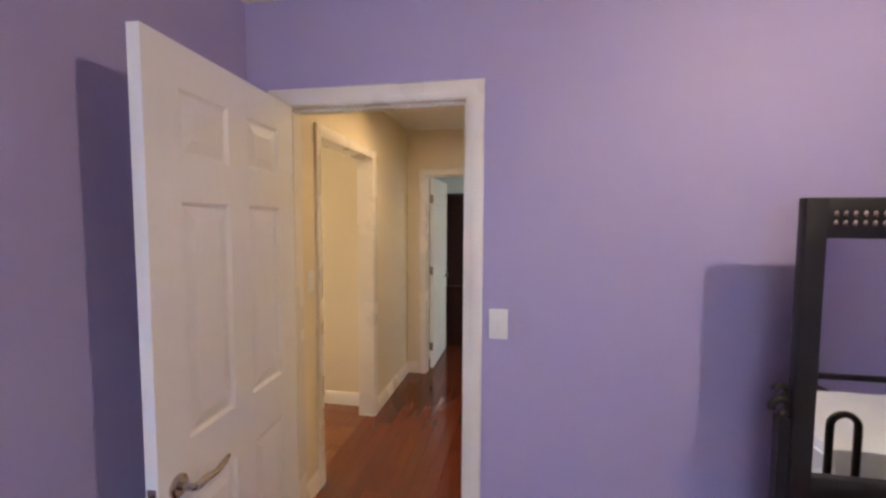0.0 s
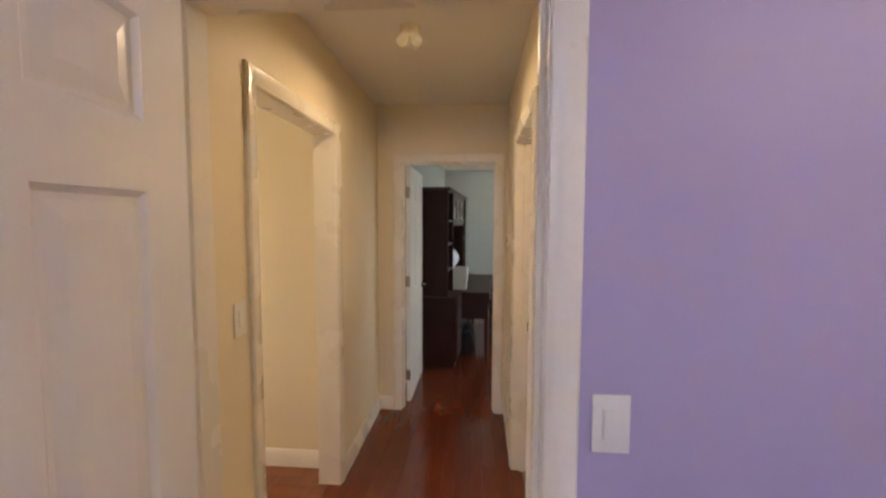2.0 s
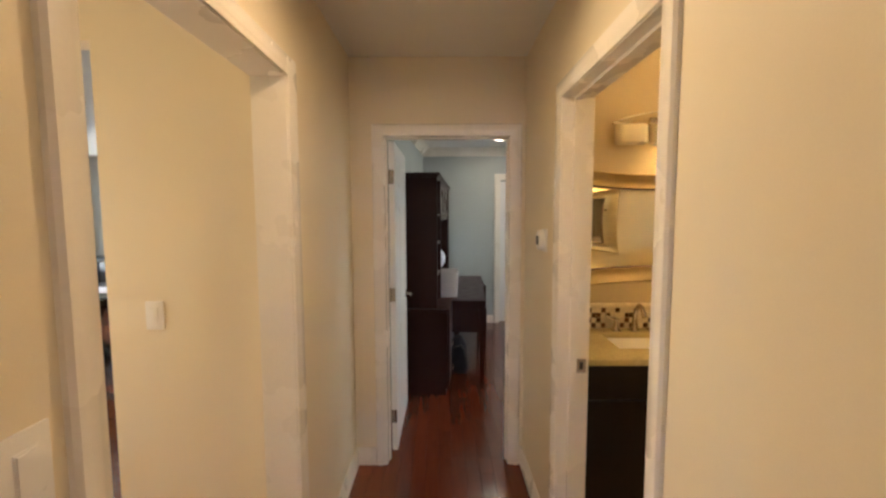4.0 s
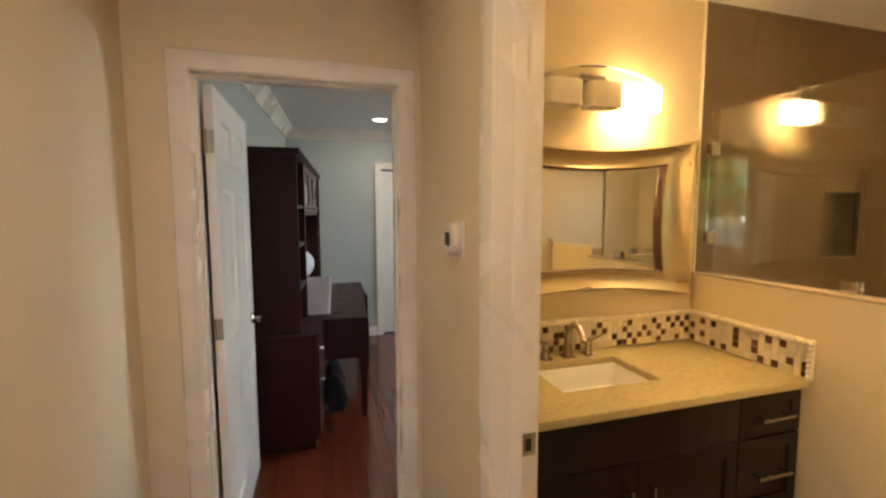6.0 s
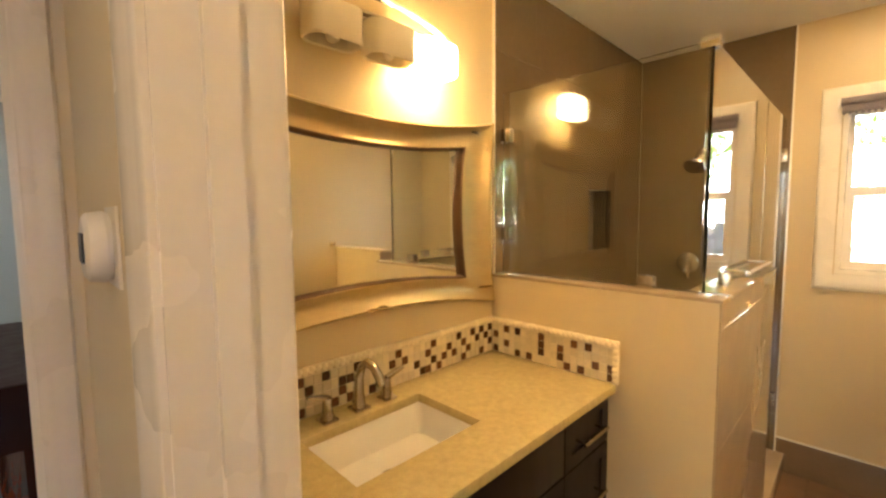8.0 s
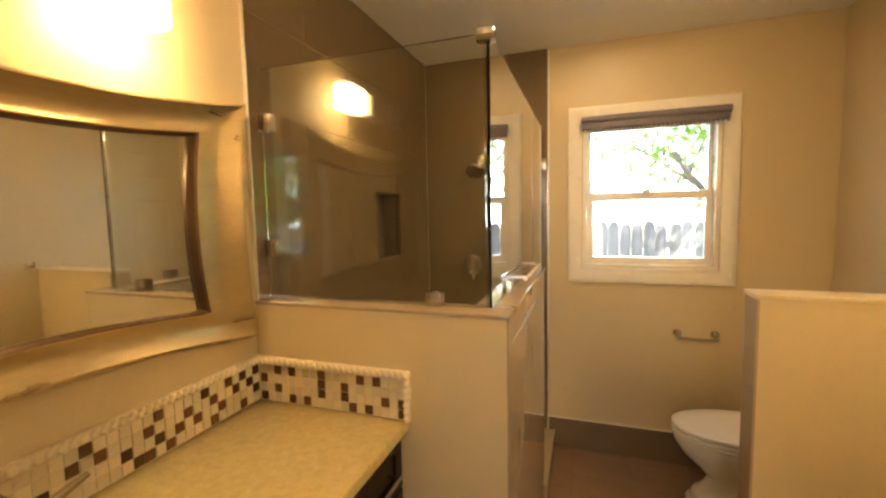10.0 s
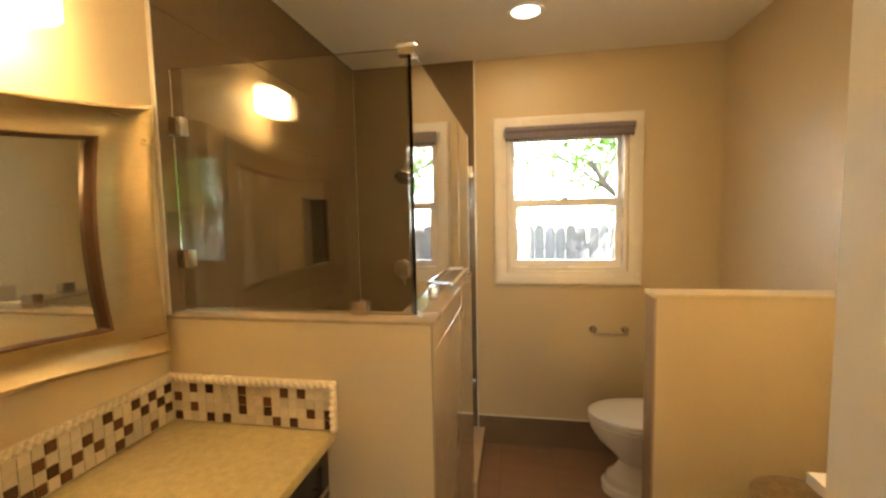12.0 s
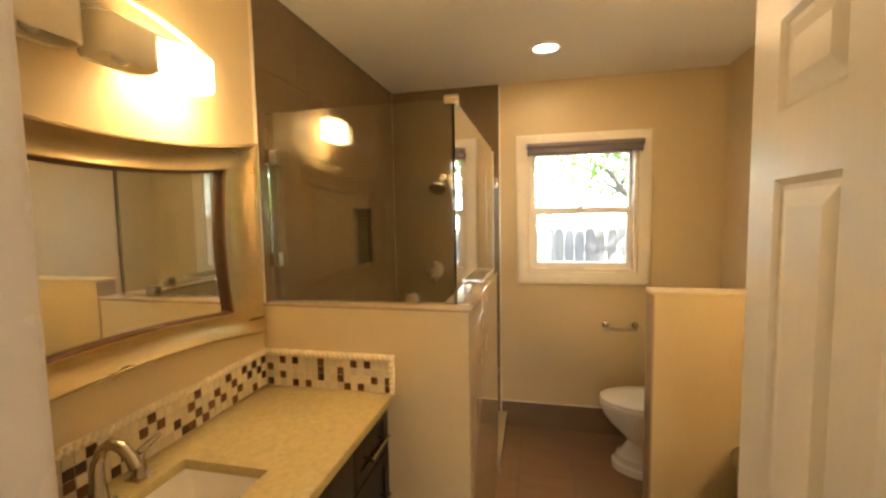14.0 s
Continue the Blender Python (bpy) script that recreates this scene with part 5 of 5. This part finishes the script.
bg = thing("backpack", "dark blue bag slumped on the floor under the desk", "bag", (-0.30, 5.66, 0))
bm = bmesh.new()
ring_loft(bm, [rrect(-0.385, 5.54, -0.235, 5.80, 0.0005, 0.05), rrect(-0.40, 5.53, -0.22, 5.81, 0.06, 0.06), rrect(-0.392, 5.55, -0.235, 5.80, 0.22, 0.06), rrect(-0.375, 5.58, -0.26, 5.77, 0.31, 0.05), rrect(-0.345, 5.62, -0.29, 5.73, 0.34, 0.025)])
part("body", bm, BAGBLUE, bg)
bm = bmesh.new()
tube(bm, [(-0.36, 5.56, 0.26), (-0.30, 5.52, 0.30), (-0.25, 5.535, 0.22), (-0.232, 5.56, 0.08)], 0.010, 8)
part("strap", bm, IRON, bg, "black strap")


def swing(degrees, px, py, *obs):
    """Turns finished things together about an upright axis."""
    m = pose(px, py, 0, 0, 0, degrees) @ pose(-px, -py, 0)
    for ob in obs:
        ob.matrix_basis = m @ ob.matrix_basis


swing(-3.6, -0.79, 5.08, hu, dk)
ch = thing("desk_chair", "dark wooden chair tucked under the writing desk", "chair", (-0.15, 6.55, 0))
part("seat", boxes((-0.34, 6.36, 0.43, 0.04, 6.74, 0.47), bevel=0.012), MAHOG, ch)
for x in (-0.32, 0.02):
    for y in (6.38, 6.72):
        bm = bmesh.new()
        ring_loft(bm, [[(x + sx * r, y + sy * r, z) for sx, sy in ((-1, -1), (1, -1), (1, 1), (-1, 1))] for z, r in ((0.0005, 0.012), (0.30, 0.017), (0.4298, 0.018))])
        part("leg", bm, MAHOG, ch)
for y in (6.385, 6.715):
    part("back_post", boxes((0.004, y - 0.014, 0.4702, 0.030, y + 0.014, 0.735), bevel=0.004), MAHOG, ch)
part("backrest", boxes((0.008, 6.40, 0.60, 0.026, 6.70, 0.728), bevel=0.006), MAHOG, ch)


# ---- bedroom ----
dr = thing("dresser", "dark wooden dresser below the purple wall", "dresser", (1.43, 1.25, 0))
part("body", boxes((0.84, 1.06, 0.04, 2.06, 1.46, 0.535), (0.86, 1.08, 0.0005, 2.04, 1.45, 0.04)), IRON, dr, soft=False)
part("top", boxes((0.83, 1.04, 0.5355, 2.075, 1.47, 0.56), bevel=0.006), IRON, dr)
for k in range(2):
    for j in range(2):
        d = part("drawer_front", B(0.87 + j * 0.60, 1.045, 0.07 + k * 0.225, 1.43 + j * 0.60, 1.0598, 0.28 + k * 0.225, bevel=0.004), IRON, dr)
        bm = bmesh.new()
        tube(bm, [(1.14 + j * 0.6, 1.045, 0.175 + k * 0.225), (1.14 + j * 0.6, 1.02, 0.175 + k * 0.225)], [0.008, 0.014], 10)
        part("knob", bm, CHROME, d)
mr = thing("dresser_mirror", "black framed dresser mirror with a studded top rail", "mirror", (1.43, 1.2, 0.5605))
part("stile", boxes((0.878, 1.185, 0.5605, 0.930, 1.222, 1.641), bevel=0.004), IRON, mr)
part("stile", boxes((1.93, 1.185, 0.5605, 1.982, 1.222, 1.641), bevel=0.004), IRON, mr)
part("top_rail", boxes((0.9302, 1.190, 1.532, 1.9298, 1.220, 1.641), bevel=0.003), IRON, mr)
part("bottom_rail", boxes((0.9302, 1.190, 0.80, 1.9298, 1.220, 0.87), bevel=0.003), IRON, mr)
part("mirror_glass", boxes((0.9302, 1.204, 0.87, 1.9298, 1.208, 1.532)), MIRROR, mr, soft=False)
part("backing", boxes((0.9302, 1.2085, 0.87, 1.9298, 1.219, 1.532)), IRON, mr, soft=False)
STUD = bmesh.new()
tube(STUD, [(0, -0.0002, 0), (0, -0.004, 0), (0, -0.007, 0)], [0.0085, 0.0075, 0.003], 10)
STUD.transform(Matrix.Diagonal((0.85, 1, 1.2, 1)))
stud = one_mesh("stud", STUD)
for k in range(44):
    for z in (1.572, 1.597):
        piece("stud", stud, CHROME, mr, pose(0.948 + k * 0.0224, 1.190, z))
for s, x in ((-1, 0.862), (1, 1.998)):
    bm = bmesh.new()
    ring_loft(bm, [[(x - 0.014, 1.195, z), (x + 0.0155, 1.195, z), (x + 0.0155, 1.225, z), (x - 0.014, 1.225, z)] for z in (0.5605, 1.03)])
    tube(bm, arc((x - 0.006, 1.21, 1.055), 0.022, -90, 200, 14), 0.011, 10)
    tube(bm, arc((x - 0.006, 1.21, 1.10), 0.016, -60, 180, 10), 0.009, 10)
    part("support_scroll", bm, IRON, mr, "carved scroll support")

bd = thing("bed", "narrow bed with white covers and a black iron frame", "bed", (2.15, 0.15, 0))
part("mattress", boxes((1.42, -0.24, 0.36, 2.93, 0.50, 0.58), bevel=0.05), LINEN, bd)
bm = bmesh.new()
bmesh.ops.create_grid(bm, x_segments=30, y_segments=20, size=0.5, matrix=pose(2.175, 0.13, 0.605) @ Matrix.Diagonal((1.54, 0.80, 1, 1)))
for v in bm.verts:
    v.co.z += 0.012 * noise.noise(v.co * 5)
    if max(abs(v.co.x - 2.175) / 0.77, abs(v.co.y - 0.13) / 0.40) > 0.95:
        v.co.z -= 0.16
part("duvet", bm, LINEN, bd, "rumpled white duvet")
part("bed_rail", boxes((1.37, -0.30, 0.26, 1.41, 0.58, 0.34)), IRON, bd, soft=False)
part("bed_rail", boxes((1.41, 0.54, 0.26, 2.95, 0.58, 0.34)), IRON, bd, soft=False)
part("bed_rail", boxes((1.41, -0.30, 0.26, 2.95, -0.26, 0.34)), IRON, bd, soft=False)
part("back_rail", boxes((1.41, -0.30, 0.66, 2.95, -0.27, 0.69)), IRON, bd, soft=False)
for x, y in ((1.43, 0.58), (2.15, 0.58), (2.88, 0.58), (1.80, -0.29), (2.30, -0.29), (2.88, -0.29)):
    bm = bmesh.new()
    tube(bm, [(x - 0.05, y, 0.0005), (x - 0.05, y, 0.75)] + arc((x, y, 0.75), 0.05, 180, 0, 10) + [(x + 0.05, y, 0.26)], 0.014, 8)
    part("frame_loop", bm, IRON, bd, "looped black iron bar")
blight = thing("bedroom_ceiling_lamp", "bare flush ceiling lamp of the bedroom", "ceiling light", (1.2, 0.2, CE))
bm = bmesh.new()
lathe(bm, 1.2, 0.2, [(0.07, CE - 0.0006), (0.068, CE - 0.02), (0.03, CE - 0.045), (0.022, CE - 0.08)], 22)
part("holder", bm, PLASTIC, blight)


def plain_window(name, label, axis, at, a0, a1, z0, z1, depth):
    """A fixed white window filling an opening in a wall of the given depth."""
    w_ = thing(name, label, "window", kind="structure")
    rows = [(a0, z0, a1, z0 + 0.05), (a0, z1 - 0.05, a1, z1), (a0, z0 + 0.05, a0 + 0.05, z1 - 0.05), (a1 - 0.05, z0 + 0.05, a1, z1 - 0.05), ((a0 + a1) / 2 - 0.02, z0 + 0.05, (a0 + a1) / 2 + 0.02, z1 - 0.05)]
    ins = [((a0 + 0.05, z0 + 0.05), ((a0 + a1) / 2 - 0.02, z1 - 0.05)), (((a0 + a1) / 2 + 0.02, z0 + 0.05), (a1 - 0.05, z1 - 0.05))]
    g = at + depth * 0.5
    if axis == "y":
        part("window_frame", boxes(*[(at, r[0], r[1], at + depth, r[2], r[3]) for r in rows]), TRIM, w_, soft=False)
        for p, q in ins:
            pane("pane", w_, [(g, p[0], p[1], g + 0.005, q[0], q[1])], material=PANE)
    else:
        part("window_frame", boxes(*[(r[0], at, r[1], r[2], at + depth, r[3]) for r in rows]), TRIM, w_, soft=False)
        for p, q in ins:
            pane("pane", w_, [(p[0], g, p[1], q[0], g + 0.005, q[1])], material=PANE)
    return w_


plain_window("window_bedroom", "white bedroom window", "x", -2.69, -0.95, 0.15, 0.9, 2.0, 0.06)
# made-up opening round the passage fill light
plain_window("window_passage_fill", "unseen white window added to hold the passage's warm fill light", "y", -3.68, 2.0, 3.1, 0.4, 2.25, 0.06)
plain_window("window_office", "white office window, assumed and out of view", "y", 2.64, 5.25, 6.75, 0.9, 2.0, 0.06)
plain_window("window_dining", "bright dining room window", "y", -6.17, 5.8, 7.4, 0.85, 2.15, 0.06)


# ---- passage and dining room ----
tb = thing("dining_table", "dark polished oval dining table with a pale runner", "dining table", (-4.35, 6.05, 0))
bm = bmesh.new()
lathe(bm, -4.35, 6.05, [(0.52, 0.715), (0.56, 0.722), (0.57, 0.742), (0.555, 0.755), (0.0, 0.756)], 40, 1.5, 1.0, cap=False)
part("tabletop", bm, LEATHER, tb, "black polished top")
bm = bmesh.new()
lathe(bm, -4.35, 6.05, [(0.48, 0.64), (0.50, 0.66), (0.50, 0.7145)], 40, 1.5, 1.0)
part("apron", bm, LEATHER, tb)
bm = bmesh.new()
lathe(bm, -4.35, 6.05, [(0.30, 0.0005), (0.30, 0.05), (0.14, 0.12), (0.09, 0.25), (0.13, 0.45), (0.20, 0.64)], 24)
part("pedestal", bm, LEATHER, tb)
bm = bmesh.new()
ring_loft(bm, [rrect(-4.95, 5.86, -3.75, 6.24, z, 0.01) for z in (0.7568, 0.7605)])
solo("table_runner", bm, LINEN, "pale cloth runner on the dining table", "table runner", at=(-4.35, 6.05, 0.757))


def dining_chair(x, y, turn, label):
    c = thing("dining_chair", label, "chair", (0, 0, 0), "dining chairs")
    part("seat", boxes((-0.24, -0.22, 0.43, 0.24, 0.22, 0.48), bevel=0.02), LEATHER, c, "black padded seat", local=True)
    for sx in (-1, 1):
        bm = bmesh.new()
        tube(bm, [(sx * 0.20, -0.19, 0.0005), (sx * 0.215, -0.20, 0.2), (sx * 0.21, -0.19, 0.43)], [0.018, 0.022, 0.03], 8)
        part("leg", bm, MAHOG, c, local=True)
        bm = bmesh.new()
        tube(bm, [(sx * 0.19, 0.27, 0.0005), (sx * 0.20, 0.22, 0.25), (sx * 0.21, 0.20, 0.45), (sx * 0.225, 0.23, 0.75), (sx * 0.215, 0.28, 0.98), (sx * 0.15, 0.29, 1.05)], [0.02, 0.022, 0.024, 0.022, 0.022, 0.02], 8)
        part("back_post", bm, MAHOG, c, local=True)
    bm = bmesh.new()
    tube(bm, [(-0.16, 0.29, 1.045), (-0.08, 0.30, 1.065), (0, 0.30, 1.085), (0.08, 0.30, 1.065), (0.16, 0.29, 1.045)], [0.02, 0.026, 0.032, 0.026, 0.02], 10)
    part("crest", bm, MAHOG, c, "carved crest rail", local=True)
    for sx in (-1, 1):
        bm = bmesh.new()
        tube(bm, [(sx * 0.03, 0.21, 0.50), (sx * 0.075, 0.24, 0.66), (sx * 0.085, 0.26, 0.80), (sx * 0.03, 0.285, 0.92), (sx * 0.025, 0.297, 1.04)], [0.012, 0.013, 0.013, 0.012, 0.016], 8)
        part("splat", bm, MAHOG, c, "lyre-shaped splat bar", local=True)
    bm = boxes((-0.19, 0.205, 0.485, 0.19, 0.235, 0.53), bevel=0.006)
    part("back_rail", bm, MAHOG, c, local=True)
    c.matrix_basis = pose(x, y, 0, 0, 0, turn)
    return c


c1 = dining_chair(-4.55, 6.78, 6, "dark carved dining chair with a lyre back")
copy_thing(c1, pose(-3.75, 6.78, 0, 0, 0, -4))
copy_thing(c1, pose(-4.2, 5.28, 0, 0, 0, 178))
fb = thing("fruit_bowl", "bowl of yellow-green fruit on the dining table", "fruit bowl", (-4.72, 6.05, 0.7608))
bm = bmesh.new()
lathe(bm, -4.72, 6.05, [(0.05, 0.7610), (0.09, 0.79), (0.125, 0.83), (0.12, 0.83), (0.085, 0.795), (0.02, 0.775)], 22)
part("bowl", bm, STONEWARE, fb)
for k in range(5):
    bm = bmesh.new()
    a = k * 1.257
    bmesh.ops.create_icosphere(bm, subdivisions=2, radius=0.042, matrix=pose(-4.72 + 0.055 * math.cos(a), 6.05 + 0.055 * math.sin(a), 0.835 + 0.01 * (k % 2)))
    part("fruit", bm, FRUIT, fb)
sb = thing("sideboard", "black sideboard against the dining room wall", "sideboard", (-5.75, 7.0, 0))
part("body", boxes((-6.08, 7.45, 0.08, -4.95, 7.9, 0.93), (-6.06, 7.47, 0.0005, -4.97, 7.88, 0.08)), LEATHER, sb, soft=False)
part("top", boxes((-6.09, 7.43, 0.9305, -4.93, 7.91, 0.96), bevel=0.006), LEATHER, sb)
for k in range(3):
    part("door", B(-6.06 + k * 0.37, 7.432, 0.12, -5.71 + k * 0.37, 7.4498, 0.9, bevel=0.004), LEATHER, sb)
cd = thing("display_cabinet", "tall dark cabinet with pale shelf edges", "cabinet", (-4.2, 8.1, 0))
part("side", boxes((-4.60, 7.92, 0.0005, -4.57, 8.28, 1.85)), LEATHER, cd, soft=False)
part("side", boxes((-3.83, 7.92, 0.0005, -3.80, 8.28, 1.85)), LEATHER, cd, soft=False)
part("back", boxes((-4.57, 8.26, 0.05, -3.83, 8.28, 1.85)), LEATHER, cd, soft=False)
for z in (0.05, 0.5, 0.9, 1.2, 1.5, 1.82):
    part("shelf", boxes((-4.57, 7.93, z, -3.83, 8.26, z + 0.03)), TRIM if z in (1.2, 1.5) else LEATHER, cd, soft=False)


# ---- outside ----
bm = bmesh.new()
bmesh.ops.create_grid(bm, x_segments=8, y_segments=8, size=400, matrix=pose(0, 0, -0.35))
solo("ground", bm, LAWN, "dry garden ground reaching the horizon", "ground", "structure", soft=False)


def fence_board():
    bm = bmesh.new()
    prof = [(-0.068, 0), (0.068, 0), (0.068, 1.60), (0.042, 1.68), (-0.042, 1.68), (-0.068, 1.60)]
    ring_loft(bm, [[(y, u, z) for u, z in prof] for y in (0, 0.018)])
    return bm


fn = thing("garden_fence", "weathered grey dog-eared board fence in the garden", "fence", (6.4, 2.6, -0.35))
fbm = one_mesh("fence_board", fence_board())
rng2 = random.Random(3)
for k in range(34):
    piece("board", fbm, FENCE, fn, pose(6.4 + rng2.uniform(-0.006, 0.006), 0.2 + k * 0.148, -0.35 + rng2.uniform(-0.03, 0.03), rng2.uniform(-0.6, 0.6), 0, 0))
for z in (0.0, 1.0):
    part("rail", boxes((6.42, 0.1, z, 6.46, 5.2, z + 0.09)), FENCE, fn, soft=False)


def tree(name, label, x, y, h, seed, spread, leaves, mat_leaf, trunk_r=0.11):
    """A tapered trunk with limbs that fork, and a ragged crown of single leaves."""
    r = random.Random(seed)
    t = thing(name, label, "tree", (x, y, -0.35))
    bm = bmesh.new()
    tips = []

    def limb(p, d, length, rad, depth):
        pts, rs = [p.copy()], [rad]
        q = p.copy()
        for k in range(5):
            d = (d + Vector((r.uniform(-0.22, 0.22), r.uniform(-0.22, 0.22), r.uniform(-0.08, 0.14)))).normalized()
            q = q + d * length / 5
            pts.append(q.copy())
            rs.append(rad * (1 - 0.11 * (k + 1)))
        tube(bm, pts, rs, 8 if depth < 2 else 5)
        if depth >= 2:
            tips.extend(pts[2:])
        if depth < 3:
            for k in range(3):
                a = pts[2 + k]
                nd = (d * 0.5 + Vector((r.uniform(-1, 1) * spread, r.uniform(-1, 1) * spread, r.uniform(0.0, 0.6)))).normalized()
                limb(a, nd, length * 0.66, rad * 0.5, depth + 1)

    limb(Vector((x, y, -0.36)), Vector((0.05, -0.05, 1)), h * 0.5, trunk_r, 0)
    part("trunk", bm, BARK, t)
    verts, faces = [], []
    for k in range(leaves):
        c = r.choice(tips) + Vector((r.gauss(0, 0.22), r.gauss(0, 0.22), r.gauss(0, 0.18)))
        m = Euler((r.uniform(0, 6.3), r.uniform(0, 6.3), r.uniform(0, 6.3))).to_matrix()
        s = r.uniform(0.03, 0.06)
        b = len(verts)
        for u, v, w_ in ((-1, 0, 0), (0, -0.45, 0.15), (1.1, 0, 0), (0, 0.45, 0.15)):
            verts.append(c + m @ Vector((u * s, v * s, w_ * s)))
        faces += [(b, b + 1, b + 2), (b, b + 2, b + 3)]
    me = bpy.data.meshes.new("crown")
    me.from_pydata([tuple(v) for v in verts], [], faces)
    me.materials.append(mat_leaf)
    ob = new("crown", me)
    ob.parent = t
    ob.matrix_basis = WORLD[t.name].inverted()
    return tagged(t), tagged(ob, kind="stuff")


tree("garden_tree", "leafy garden tree with crooked limbs", 5.5, 1.25, 4.6, 5, 1.0, 5200, LEAF)
tree("garden_tree", "dense leafy garden tree beside the house", 6.1, -0.55, 3.3, 21, 1.0, 26000, LEAF, 0.14)
tree("garden_tree", "dense leafy garden tree by the fence", 8.0, -2.3, 4.4, 33, 1.1, 24000, LEAF, 0.15)
tree("garden_tree", "leafy garden tree behind the fence", 8.6, 4.6, 6.0, 9, 1.1, 7000, LEAF, 0.16)
tree("garden_tree", "leafy garden tree behind the fence", 9.5, 0.8, 6.5, 12, 1.1, 7000, LEAF, 0.17)


# glowing sheet, added to whiten the window view and light the bathroom
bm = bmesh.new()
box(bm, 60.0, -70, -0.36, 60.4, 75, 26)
solo("backdrop", bm, BACKDROP_GLOW, "glowing sheet that stands in for bright sky beyond the garden", "backdrop", "structure", soft=False)


# ---- floors, board by board ----
def board_mesh(w, l):
    bm = bmesh.new()
    a, b, c = w / 2 - 0.0003, l / 2 - 0.0003, 0.0007
    lo = [bm.verts.new(p) for p in ((-a, -b, -0.012), (a, -b, -0.012), (a, b, -0.012), (-a, b, -0.012))]
    md = [bm.verts.new(p) for p in ((-a, -b, -c), (a, -b, -c), (a, b, -c), (-a, b, -c))]
    hi = [bm.verts.new(p) for p in ((-a + c, -b + c, 0), (a - c, -b + c, 0), (a - c, b - c, 0), (-a + c, b - c, 0))]
    for r, q in ((lo, md), (md, hi)):
        for i in range(4):
            bm.faces.new((r[i], r[(i + 1) % 4], q[(i + 1) % 4], q[i]))
    bm.faces.new(hi)
    return bm


def boards(name, label, x0, y0, x1, y1, along, w, l, material, seed):
    """A floor of staggered boards, each one an object."""
    holder = thing(name, label, "floor", (0, 0, 0), kind="structure")
    r = random.Random(seed)
    cache = {}
    if along == "x":
        x0, y0, x1, y1 = y0, x0, y1, x1
    n = max(1, round((x1 - x0) / w))
    w = (x1 - x0) / n
    for k in range(n):
        v = y0 - r.uniform(0, l)
        while v < y1 - 0.001:
            a, b = max(v, y0), min(v + l, y1)
            v += l
            if b - a < 0.02:
                continue
            key = round(b - a, 2)
            if key not in cache:
                cache[key] = one_mesh("floorboard", board_mesh(w, b - a))
            c = (x0 + (k + 0.5) * w, (a + b) / 2)
            m = pose(c[0], c[1], 0) if along == "y" else pose(c[1], c[0], 0, 0, 0, 90)
            piece("floorboard", cache[key], material, holder, m)
    return holder


boards("floor_hall", "glossy red-brown cherry floorboards in the hall", -1.08, 1.575, 0.0775, 4.12, "y", 0.083, 1.1, CHERRY, 1)
boards("floor_office", "glossy red-brown cherry floorboards in the office", -0.925, 4.12, 2.6, 7.5, "y", 0.083, 1.3, CHERRY, 2)
boards("floor_passage", "red-brown floorboards laid across the passage", -3.6, 1.9, -1.08, 3.25, "x", 0.083, 1.2, CHERRYX, 3)
boards("floor_bedroom", "red-brown bedroom floorboards", -1.01, -2.6, 2.99, 1.575, "y", 0.125, 1.6, CHERRY, 4)
boards("floor_dining", "red-brown dining room floorboards", -6.1, 3.25, -1.24, 8.3, "x", 0.16, 1.8, CHERRYX, 5)
boards("floor_bath", "taupe plank-shaped bathroom floor tiles", 0.0775, 1.70, 2.94, 3.94, "x", 0.30, 0.61, BATHFLOOR, 6)
